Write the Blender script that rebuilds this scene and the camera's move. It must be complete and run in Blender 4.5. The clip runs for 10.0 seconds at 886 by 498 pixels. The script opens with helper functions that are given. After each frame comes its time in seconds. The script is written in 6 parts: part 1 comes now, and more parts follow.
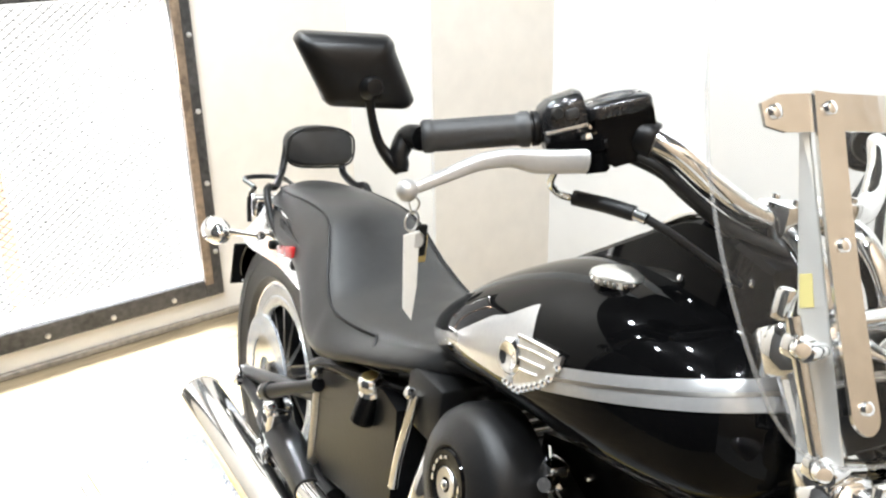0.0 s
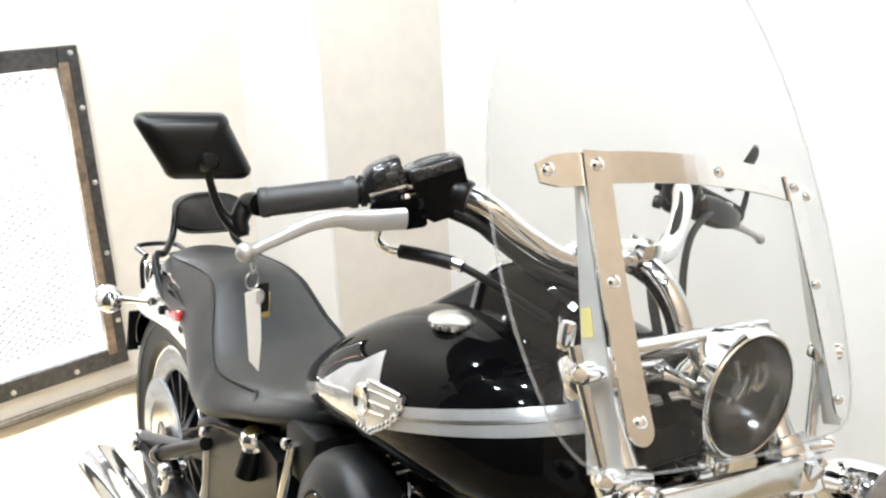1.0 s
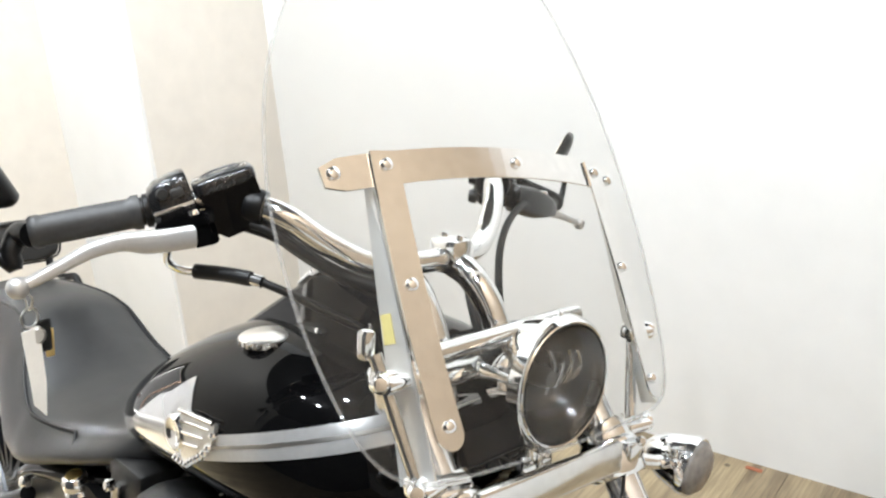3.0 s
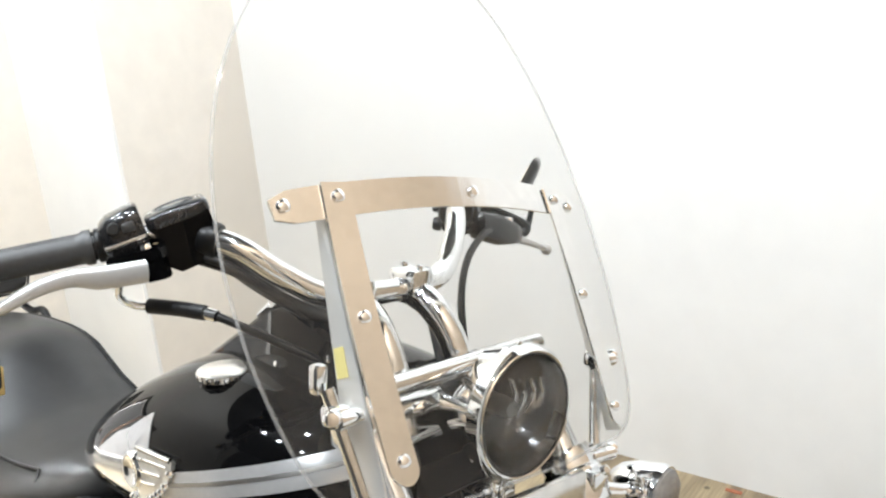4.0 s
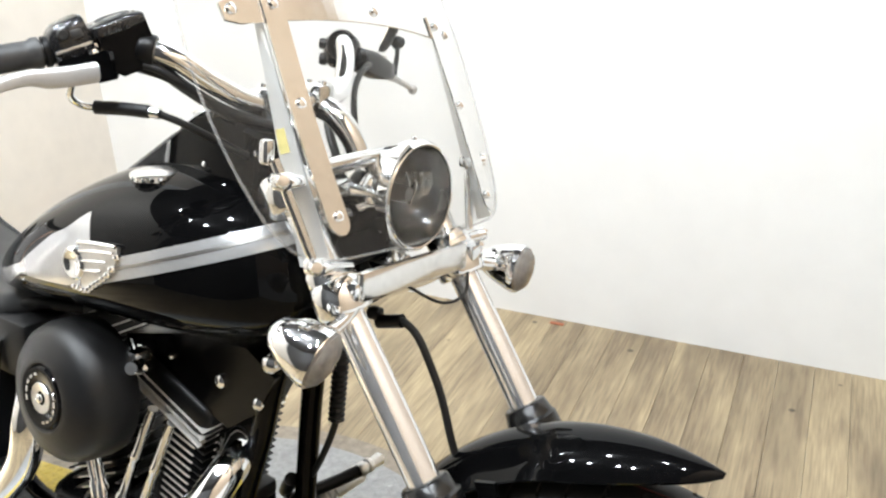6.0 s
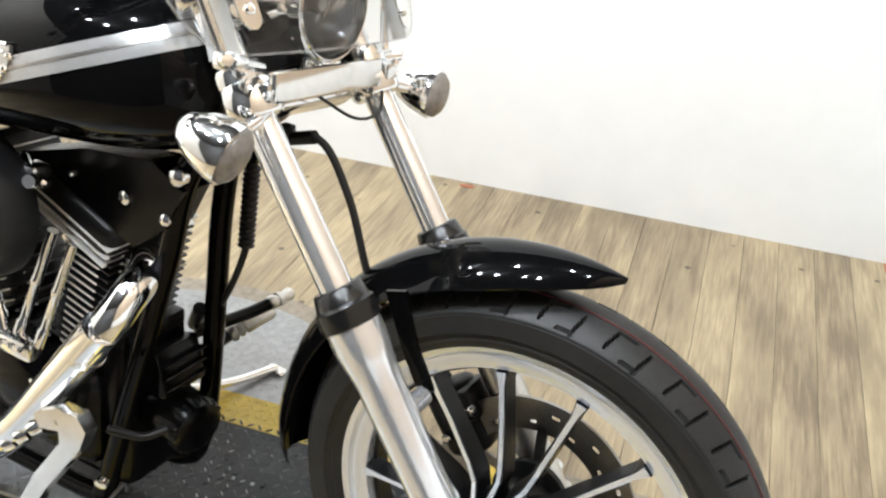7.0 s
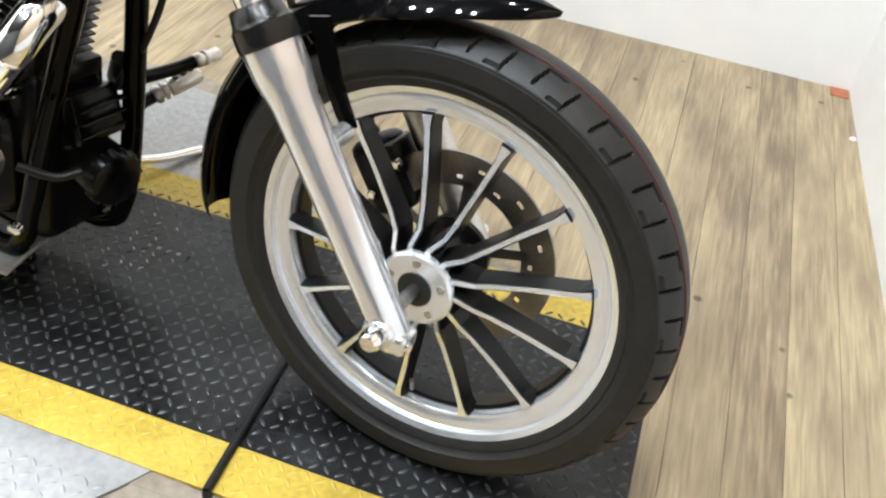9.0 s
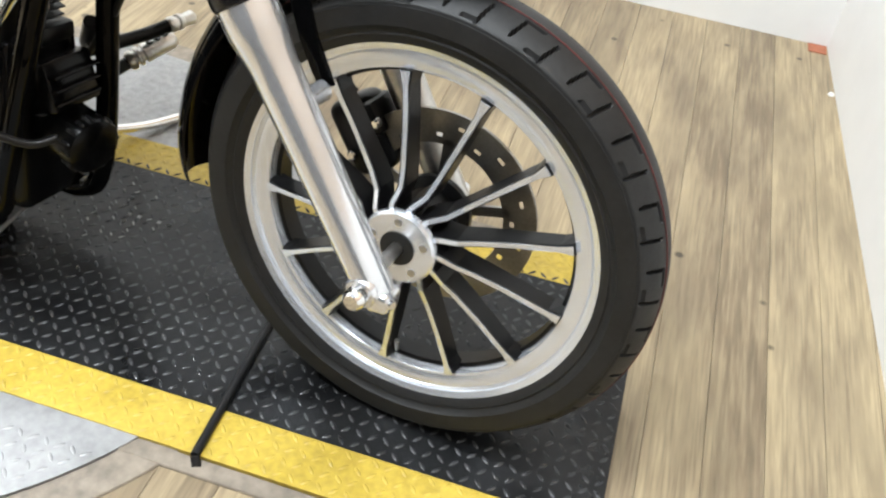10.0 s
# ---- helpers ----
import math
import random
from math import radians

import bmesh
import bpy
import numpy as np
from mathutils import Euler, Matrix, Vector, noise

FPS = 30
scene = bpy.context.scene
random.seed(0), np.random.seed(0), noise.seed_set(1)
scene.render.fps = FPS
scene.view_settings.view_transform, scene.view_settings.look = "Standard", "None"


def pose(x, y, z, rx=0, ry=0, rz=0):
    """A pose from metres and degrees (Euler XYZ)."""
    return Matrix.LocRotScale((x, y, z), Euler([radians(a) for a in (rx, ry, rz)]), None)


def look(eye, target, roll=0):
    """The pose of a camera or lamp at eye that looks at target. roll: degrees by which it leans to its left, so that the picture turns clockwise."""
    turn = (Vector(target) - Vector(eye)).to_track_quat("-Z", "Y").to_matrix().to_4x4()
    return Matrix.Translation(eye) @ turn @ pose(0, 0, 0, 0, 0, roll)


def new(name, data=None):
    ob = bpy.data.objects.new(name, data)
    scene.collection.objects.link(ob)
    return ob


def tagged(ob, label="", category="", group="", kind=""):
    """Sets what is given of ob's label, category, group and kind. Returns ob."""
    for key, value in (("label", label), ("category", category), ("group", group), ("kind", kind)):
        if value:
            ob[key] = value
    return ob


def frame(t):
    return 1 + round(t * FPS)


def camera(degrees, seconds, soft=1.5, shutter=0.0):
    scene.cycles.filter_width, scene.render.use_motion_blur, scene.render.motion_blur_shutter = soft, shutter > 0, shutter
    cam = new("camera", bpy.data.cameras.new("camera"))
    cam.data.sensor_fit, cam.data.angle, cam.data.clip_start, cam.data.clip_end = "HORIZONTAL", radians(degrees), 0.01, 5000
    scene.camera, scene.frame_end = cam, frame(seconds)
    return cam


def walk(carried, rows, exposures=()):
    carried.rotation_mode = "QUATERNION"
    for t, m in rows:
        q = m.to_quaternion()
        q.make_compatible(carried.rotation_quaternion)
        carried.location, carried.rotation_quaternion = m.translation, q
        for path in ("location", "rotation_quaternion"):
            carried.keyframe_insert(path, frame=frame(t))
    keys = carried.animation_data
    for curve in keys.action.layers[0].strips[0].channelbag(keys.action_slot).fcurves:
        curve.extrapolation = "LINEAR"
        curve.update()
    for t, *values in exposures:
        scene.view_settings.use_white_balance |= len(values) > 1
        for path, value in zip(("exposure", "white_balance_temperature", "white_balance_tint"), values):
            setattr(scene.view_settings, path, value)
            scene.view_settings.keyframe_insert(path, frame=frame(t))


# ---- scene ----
cam = camera(53.9, 10.0, soft=2.3)
PATH = [
    (0, (0.045, -0.609, 1.363), (-1.6, 0.264, 0.635), -1.2),
    (0.5, (0.143, -0.585, 1.387), (-1.505, 0.357, 0.757), -2.0),
    (1, (0.172, -0.565, 1.389), (-1.424, 0.471, 0.774), -2.5),
    (1.5, (0.173, -0.555, 1.38), (-1.364, 0.549, 0.734), -3.1),
    (2, (0.173, -0.537, 1.377), (-1.312, 0.634, 0.725), -3.7),
    (2.5, (0.175, -0.515, 1.377), (-1.265, 0.716, 0.737), -4.2),
    (2.7, (0.18, -0.504, 1.378), (-1.241, 0.751, 0.742), -4.5),
    (3.8, (0.195, -0.465, 1.381), (-1.192, 0.841, 0.772), -4.7),
    (4, (0.2, -0.462, 1.381), (-1.191, 0.851, 0.799), -5.2),
    (4.5, (0.221, -0.468, 1.386), (-1.18, 0.844, 0.821), -4.8),
    (5, (0.258, -0.492, 1.375), (-1.124, 0.828, 0.784), -5.7),
    (5.5, (0.265, -0.608, 1.371), (-0.955, 0.824, 0.692), -4.5),
    (5.7, (0.266, -0.657, 1.361), (-0.871, 0.814, 0.623), -3.6),
    (6.8, (0.287, -0.748, 1.275), (-0.541, 0.782, 0.287), 1.5),
    (7, (0.287, -0.748, 1.253), (-0.504, 0.77, 0.218), 2.1),
    (7.5, (0.301, -0.751, 1.217), (-0.42, 0.743, 0.099), 4.0),
    (8, (0.323, -0.759, 1.184), (-0.371, 0.708, 0.014), 4.9),
    (8.5, (0.34, -0.765, 1.15), (-0.307, 0.662, -0.092), 6.6),
    (9, (0.351, -0.774, 1.121), (-0.239, 0.629, -0.177), 7.6),
    (9.5, (0.359, -0.774, 1.096), (-0.168, 0.602, -0.256), 7.8),
    (10, (0.359, -0.783, 1.108), (-0.173, 0.6, -0.235), 7.4),
]
walk(cam, [(t, look(eye, target, roll)) for t, eye, target, roll in PATH], exposures=((0.0, 0.24), (0.5, 0.18), (1.0, 0.12), (2.0, 0.06), (4.5, 0.08), (5.5, 0.18), (7.0, 0.36), (8.5, 0.36), (10.0, 0.32)))

# ---- world and light ----
world = bpy.data.worlds.new("world")
scene.world = world
world.use_nodes = True
world.node_tree.nodes["Background"].inputs[0].default_value = (1.0, 0.98, 0.96, 1)
world.node_tree.nodes["Background"].inputs[1].default_value = 0.05

AZ = radians(9.2)
UX, UY = math.cos(AZ), math.sin(AZ)


def room(s, n, z=0.0):
    """A place from the room's own axes: s along the platform, n across it."""
    return Vector((s * UX - n * UY, s * UY + n * UX, z))


ROOM = Matrix.Rotation(AZ, 4, "Z")
CEIL = 3.15
WOOD = -0.010


def lamp(s, n, z, watts, size, colour=(0.88, 0.95, 1.0)):
    data = bpy.data.lights.new("ceiling_bulb", "POINT")
    data.energy, data.shadow_soft_size, data.color = watts, size, colour
    ob = new("ceiling_bulb", data)
    ob.location = room(s, n, z)
    return ob


for s_, n_, w_ in ((-1.9, -0.20, 92), (-0.95, -0.20, 90), (0.0, -0.20, 84), (-1.7, -0.7, 56), (-1.35, -0.85, 46), (-0.75, -1.0, 46), (-0.45, -1.1, 60), (0.4, -0.7, 46)):
    lamp(s_, n_, 2.98, w_, 0.04)
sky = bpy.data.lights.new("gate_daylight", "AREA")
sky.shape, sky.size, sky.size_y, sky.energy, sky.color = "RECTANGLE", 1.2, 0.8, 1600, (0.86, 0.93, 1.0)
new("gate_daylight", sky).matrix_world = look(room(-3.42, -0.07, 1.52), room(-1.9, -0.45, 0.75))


# ---- materials ----
def mat(name, base=(0.5, 0.5, 0.5), rough=0.5, metal=0.0, bump=0.0, scale=40.0, vary=0.0, vscale=4.0, coat=0.0, spread=0.0, detail=6.0, rough_vary=0.0, spec=0.5):
    """A surface with colour variation at two scales, fine relief and uneven gloss."""
    m = bpy.data.materials.new(name)
    m.use_nodes = True
    nt = m.node_tree
    b = nt.nodes["Principled BSDF"]
    b.inputs["Base Color"].default_value = (*base, 1)
    b.inputs["Roughness"].default_value, b.inputs["Metallic"].default_value = rough, metal
    b.inputs["Coat Weight"].default_value = coat
    b.inputs["Specular IOR Level"].default_value = spec
    b.inputs["Coat Roughness"].default_value = 0.03
    tc = nt.nodes.new("ShaderNodeTexCoord")
    src = tc.outputs["Object"]
    if vary:
        n1 = nt.nodes.new("ShaderNodeTexNoise")
        n1.inputs["Scale"].default_value, n1.inputs["Detail"].default_value = vscale, detail
        nt.links.new(src, n1.inputs["Vector"])
        n2 = nt.nodes.new("ShaderNodeTexNoise")
        n2.inputs["Scale"].default_value, n2.inputs["Detail"].default_value = vscale * 9, 4
        nt.links.new(src, n2.inputs["Vector"])
        mix = nt.nodes.new("ShaderNodeMath")
        mix.operation = "ADD"
        nt.links.new(n1.outputs["Fac"], mix.inputs[0])
        nt.links.new(n2.outputs["Fac"], mix.inputs[1])
        ramp = nt.nodes.new("ShaderNodeMapRange")
        ramp.inputs[1].default_value, ramp.inputs[2].default_value = 0.7, 1.3
        ramp.inputs[3].default_value, ramp.inputs[4].default_value = 1 - vary, 1 + vary
        nt.links.new(mix.outputs[0], ramp.inputs[0])
        last = ramp.outputs[0]
        if spread:
            info = nt.nodes.new("ShaderNodeObjectInfo")
            r2 = nt.nodes.new("ShaderNodeMapRange")
            r2.inputs[3].default_value, r2.inputs[4].default_value = 1 - spread, 1 + spread
            nt.links.new(info.outputs["Random"], r2.inputs[0])
            mul = nt.nodes.new("ShaderNodeMath")
            mul.operation = "MULTIPLY"
            nt.links.new(last, mul.inputs[0])
            nt.links.new(r2.outputs[0], mul.inputs[1])
            last = mul.outputs[0]
        sc = nt.nodes.new("ShaderNodeVectorMath")
        sc.operation = "SCALE"
        sc.inputs[0].default_value = base
        nt.links.new(last, sc.inputs["Scale"])
        nt.links.new(sc.outputs[0], b.inputs["Base Color"])
        if rough_vary:
            r3 = nt.nodes.new("ShaderNodeMapRange")
            r3.inputs[1].default_value, r3.inputs[2].default_value = 0.35, 0.65
            r3.inputs[3].default_value, r3.inputs[4].default_value = max(0.02, rough - rough_vary), rough + rough_vary
            nt.links.new(n1.outputs["Fac"], r3.inputs[0])
            nt.links.new(r3.outputs[0], b.inputs["Roughness"])
    if bump:
        n3 = nt.nodes.new("ShaderNodeTexNoise")
        n3.inputs["Scale"].default_value, n3.inputs["Detail"].default_value = scale, 5
        nt.links.new(src, n3.inputs["Vector"])
        bp = nt.nodes.new("ShaderNodeBump")
        bp.inputs["Strength"].default_value, bp.inputs["Distance"].default_value = bump, 0.004
        nt.links.new(n3.outputs["Fac"], bp.inputs["Height"])
        nt.links.new(bp.outputs[0], b.inputs["Normal"])
    return m


CHROME = mat("chrome", (0.85, 0.855, 0.86), 0.06, 1.0, vary=0.05, vscale=14, rough_vary=0.03)
POLISHED = mat("polished_aluminium", (0.80, 0.79, 0.77), 0.16, 1.0, vary=0.07, vscale=10, rough_vary=0.05)
CAST = mat("cast_aluminium", (0.62, 0.61, 0.59), 0.34, 1.0, 0.12, 220, 0.12, 18)
STEEL = mat("bare_steel", (0.50, 0.49, 0.47), 0.32, 1.0, 0.08, 160, 0.18, 12)
GLOSS = mat("black_gloss_paint", (0.0022, 0.0022, 0.0024), 0.035, 0.0, vary=0.2, vscale=3, spec=0.11)
SATIN = mat("black_satin_metal", (0.004, 0.004, 0.0044), 0.34, 0.0, 0.04, 120, 0.25, 20, spec=0.26)
WRINKLE = mat("black_crackle_paint", (0.006, 0.006, 0.0065), 0.42, 0.0, 0.12, 420, 0.25, 30, spec=0.34)
DEEP = mat("deep_black_paint", (0.0025, 0.0025, 0.0027), 0.22, 0.0, vary=0.2, vscale=6, spec=0.16)
RUBBER = mat("tyre_rubber", (0.013, 0.013, 0.0132), 0.50, 0.0, 0.10, 300, 0.30, 14, spec=0.34)
SOFT = mat("black_rubber", (0.008, 0.008, 0.0085), 0.45, 0.0, 0.05, 200, 0.2, 20, spec=0.35)
BLADE = mat("satin_silver_lever", (0.50, 0.49, 0.48), 0.38, 0.60, 0.04, 200, 0.05, 18)
COVER = mat("polished_black_cover", (0.02, 0.02, 0.021), 0.16, 0.35, vary=0.2, vscale=30, spec=0.6)
FINEDGE = mat("machined_fin_edge", (0.72, 0.71, 0.69), 0.34, 0.30, vary=0.15, vscale=30)
TUBE = mat("hard_chrome_tube", (0.89, 0.90, 0.92), 0.11, 0.86, vary=0.02, vscale=8)
BOOT = mat("shiny_black_rubber", (0.006, 0.006, 0.0062), 0.26, 0.0, 0.04, 200, 0.2, 20, spec=0.45)
LEATHER = mat("black_vinyl", (0.0140, 0.0140, 0.0144), 0.40, 0.0, 0.08, 420, 0.2, 6, rough_vary=0.05, spec=0.5)
GRIP = mat("grey_black_grip_rubber", (0.030, 0.030, 0.031), 0.48, 0.0, 0.05, 240, 0.2, 20, spec=0.45)
SILVER = mat("silver_stripe_paint", (0.47, 0.47, 0.475), 0.25, 0.55, vary=0.06, vscale=16, coat=1.0)
PLATE_BLACK = mat("black_painted_tread_plate", (0.0085, 0.0088, 0.0096), 0.36, 0.0, 0.22, 60, 0.5, 7, rough_vary=0.14, spec=0.32)
LUG_BLACK = mat("worn_black_lug_paint", (0.045, 0.046, 0.049), 0.30, 0.2, 0.2, 60, 0.6, 9, rough_vary=0.12)
PLATE_YELLOW = mat("yellow_painted_tread_plate", (0.50, 0.36, 0.050), 0.42, 0.0, 0.15, 60, 0.22, 9, rough_vary=0.10)
PLATE_SILVER = mat("bare_tread_plate", (0.33, 0.33, 0.33), 0.46, 0.6, 0.15, 60, 0.20, 7, rough_vary=0.10)
WHITE = mat("white_wall_paint", (0.75, 0.745, 0.735), 0.6, 0.0, 0.04, 30, 0.025, 1.2)
CREAM = mat("cream_wall_paint", (0.70, 0.655, 0.595), 0.6, 0.0, 0.05, 30, 0.05, 1.6)
DARKWALL = mat("dark_wall_paint", (0.018, 0.017, 0.017), 0.7, 0.0, 0.04, 30, 0.1, 1.0)
GREYFLOOR = mat("pale_concrete", (0.62, 0.60, 0.56), 0.45, 0.0, 0.1, 25, 0.10, 2.0)
RED = mat("red_reflector", (0.42, 0.012, 0.015), 0.12, 0.0, vary=0.1, vscale=40, coat=1.0)
CAPMETAL = mat("brushed_cap_metal", (0.76, 0.74, 0.71), 0.28, 1.0, vary=0.06, vscale=30)
DISC = mat("brake_disc_steel", (0.30, 0.29, 0.27), 0.34, 1.0, 0.06, 200, 0.15, 24)
STICKER = mat("yellow_paper_sticker", (0.62, 0.55, 0.22), 0.5, vary=0.06, vscale=30)
PAPER = mat("white_paper_tag", (0.80, 0.80, 0.78), 0.6, vary=0.03, vscale=30)
GATE = mat("weathered_dark_steel_frame", (0.055, 0.052, 0.050), 0.5, 0.35, 0.25, 50, 0.5, 6)
RUST = mat("worn_brown_strip", (0.25, 0.21, 0.165), 0.5, 0.0, 0.2, 40, 0.35, 6)
MACHINED = mat("machined_aluminium", (0.78, 0.82, 0.89), 0.25, 0.74, vary=0.03, vscale=9)
LEG = mat("buffed_aluminium_leg", (0.82, 0.84, 0.88), 0.19, 0.84, vary=0.02, vscale=8)
BRACKET = mat("brushed_bracket_steel", (0.74, 0.74, 0.73), 0.34, 0.6, vary=0.04, vscale=12)
TAN = mat("tan_for_reflection", (0.36, 0.270, 0.190), 0.6, 0.0, 0.06, 30, 0.12, 2.0)
# black for small parts, and painted shade where openings are not cut
DARK = mat("black_and_recess_shade", (0.006, 0.006, 0.006), 0.7, vary=0.1)
BRASS = mat("brass_key", (0.55, 0.40, 0.16), 0.3, 1.0, vary=0.1, vscale=40)


def clear(name, tint, haze, ior=1.45, rough=0.02, gloss=0.32):
    """A clear sheet: what lies behind it shows, with gloss by Fresnel and a trace of haze."""
    m = bpy.data.materials.new(name)
    m.use_nodes = True
    nt = m.node_tree
    nt.nodes.remove(nt.nodes["Principled BSDF"])
    out = nt.nodes["Material Output"]
    tr = nt.nodes.new("ShaderNodeBsdfTransparent")
    tr.inputs[0].default_value = (*tint, 1)
    di = nt.nodes.new("ShaderNodeBsdfDiffuse")
    di.inputs[0].default_value = (0.8, 0.8, 0.8, 1)
    gl = nt.nodes.new("ShaderNodeBsdfGlossy")
    gl.inputs["Roughness"].default_value = rough
    lw = nt.nodes.new("ShaderNodeLayerWeight")
    pw = nt.nodes.new("ShaderNodeMath")
    pw.operation = "POWER"
    pw.inputs[1].default_value = 4.0
    nt.links.new(lw.outputs["Facing"], pw.inputs[0])
    fr = nt.nodes.new("ShaderNodeMapRange")
    fr.inputs[3].default_value, fr.inputs[4].default_value = ((ior - 1) / (ior + 1)) ** 2, gloss
    nt.links.new(pw.outputs[0], fr.inputs[0])
    n1 = nt.nodes.new("ShaderNodeTexNoise")
    n1.inputs["Scale"].default_value = 6
    r1 = nt.nodes.new("ShaderNodeMapRange")
    r1.inputs[3].default_value, r1.inputs[4].default_value = haze * 0.6, haze * 1.4
    nt.links.new(n1.outputs["Fac"], r1.inputs[0])
    m1 = nt.nodes.new("ShaderNodeMixShader")
    nt.links.new(r1.outputs[0], m1.inputs[0])
    nt.links.new(tr.outputs[0], m1.inputs[1])
    nt.links.new(di.outputs[0], m1.inputs[2])
    m2 = nt.nodes.new("ShaderNodeMixShader")
    nt.links.new(fr.outputs[0], m2.inputs[0])
    nt.links.new(m1.outputs[0], m2.inputs[1])
    nt.links.new(gl.outputs[0], m2.inputs[2])
    nt.links.new(m2.outputs[0], out.inputs[0])
    return m


SHIELD = clear("clear_polycarbonate", (0.93, 0.93, 0.925), 0.007, 1.26, gloss=0.18)
RIMCLEAR = clear("polished_sheet_edge", (0.90, 0.90, 0.90), 0.12, 1.35)
LENS = clear("lamp_glass", (0.82, 0.82, 0.82), 0.015, 1.45)
SMOKE = clear("smoked_signal_lens", (0.50, 0.41, 0.24), 0.22, 1.45, 0.08)


def glow(name, colour, strength):
    m = bpy.data.materials.new(name)
    m.use_nodes = True
    nt = m.node_tree
    nt.nodes.remove(nt.nodes["Principled BSDF"])
    em = nt.nodes.new("ShaderNodeEmission")
    em.inputs[0].default_value, em.inputs[1].default_value = (*colour, 1), strength
    nt.links.new(em.outputs[0], nt.nodes["Material Output"].inputs[0])
    return m


def wood_material():
    m = bpy.data.materials.new("weathered_plank_print")
    m.use_nodes = True
    nt = m.node_tree
    b = nt.nodes["Principled BSDF"]
    b.inputs["Roughness"].default_value = 0.38
    tc = nt.nodes.new("ShaderNodeTexCoord")
    info = nt.nodes.new("ShaderNodeObjectInfo")
    off = nt.nodes.new("ShaderNodeVectorMath")
    off.operation = "SCALE"
    off.inputs[0].default_value = (13.0, 7.0, 3.0)
    nt.links.new(info.outputs["Random"], off.inputs["Scale"])
    add = nt.nodes.new("ShaderNodeVectorMath")
    nt.links.new(tc.outputs["Object"], add.inputs[0])
    nt.links.new(off.outputs[0], add.inputs[1])

    def grain(scale, sx, sy, detail):
        mp = nt.nodes.new("ShaderNodeMapping")
        mp.inputs["Scale"].default_value = (sx, sy, 1)
        nt.links.new(add.outputs[0], mp.inputs[0])
        n = nt.nodes.new("ShaderNodeTexNoise")
        n.inputs["Scale"].default_value, n.inputs["Detail"].default_value = scale, detail
        nt.links.new(mp.outputs[0], n.inputs["Vector"])
        return n.outputs["Fac"]

    g1, g2, g3 = grain(2.0, 4.5, 1.1, 5), grain(9.0, 9.0, 0.75, 8), grain(2.6, 4.2, 0.75, 8)
    fine = grain(30.0, 7.0, 0.28, 4)

    def math_node(op, x, y):
        q = nt.nodes.new("ShaderNodeMath")
        q.operation = op
        for k, v in enumerate((x, y)):
            if isinstance(v, (int, float)):
                q.inputs[k].default_value = v
            else:
                nt.links.new(v, q.inputs[k])
        return q.outputs[0]

    def span(v, lo, hi, a, c):
        q = nt.nodes.new("ShaderNodeMapRange")
        for k, x in enumerate((lo, hi, a, c)):
            q.inputs[k + 1].default_value = x
        nt.links.new(v, q.inputs[0])
        return q.outputs[0]

    # pale boards, broad tone changes along the grain
    tone = math_node("ADD", math_node("MULTIPLY", g1, 0.60), math_node("MULTIPLY", g2, 0.40))
    tone = math_node("ADD", tone, span(info.outputs["Random"], 0, 1, -0.06, 0.06))
    ramp = nt.nodes.new("ShaderNodeValToRGB")
    e = ramp.color_ramp.elements
    e[0].position, e[0].color = 0.36, (0.195, 0.145, 0.090, 1)
    e[1].position, e[1].color = 0.62, (0.410, 0.322, 0.196, 1)
    mid = e.new(0.48)
    mid.color = (0.305, 0.236, 0.146, 1)
    nt.links.new(tone, ramp.inputs[0])
    # worn grey patches broken up by the fine grain
    patch = span(math_node("ADD", g3, math_node("MULTIPLY", math_node("SUBTRACT", fine, 0.5), 0.42)), 0.54, 0.70, 0.0, 0.48)
    grey = nt.nodes.new("ShaderNodeMix")
    grey.data_type = "RGBA"
    grey.inputs[7].default_value = (0.098, 0.072, 0.048, 1)
    nt.links.new(patch, grey.inputs[0])
    nt.links.new(ramp.outputs[0], grey.inputs[6])
    # small nail marks and knots
    vo = nt.nodes.new("ShaderNodeTexVoronoi")
    vo.inputs["Scale"].default_value = 7.5
    nt.links.new(add.outputs[0], vo.inputs["Vector"])
    dots = span(vo.outputs["Distance"], 0.05, 0.085, 0.30, 1.0)
    lines = span(fine, 0.36, 0.64, 0.80, 1.14)
    mul = nt.nodes.new("ShaderNodeVectorMath")
    mul.operation = "SCALE"
    nt.links.new(grey.outputs[2], mul.inputs[0])
    nt.links.new(math_node("MULTIPLY", dots, lines), mul.inputs["Scale"])
    nt.links.new(mul.outputs[0], b.inputs["Base Color"])
    bp = nt.nodes.new("ShaderNodeBump")
    bp.inputs["Strength"].default_value, bp.inputs["Distance"].default_value = 0.12, 0.002
    nt.links.new(g2, bp.inputs["Height"])
    nt.links.new(bp.outputs[0], b.inputs["Normal"])
    return m


PLANK = wood_material()


# ---- mesh helpers ----
def put(name, bm, material, parent=None, label="", m=None, smooth=True, sharp=40):
    """Links a bmesh as one mesh object under a thing or a part."""
    me = bpy.data.meshes.new(name)
    if m is not None:
        bm.transform(m)
    bmesh.ops.recalc_face_normals(bm, faces=bm.faces[:])
    if smooth:
        for f in bm.faces:
            f.smooth = True
        for e in bm.edges:
            if len(e.link_faces) == 2 and e.calc_face_angle(0) > radians(sharp):
                e.smooth = False
    bm.to_mesh(me)
    bm.free()
    me.materials.append(material)
    ob = new(name, me)
    if parent is not None:
        ob.parent = parent
    if label:
        ob["label"] = label
    return ob


def part(name, bm, material, parent, label="", m=None, smooth=True, sharp=40):
    return put(name, bm, material, parent, label, m, smooth, sharp)


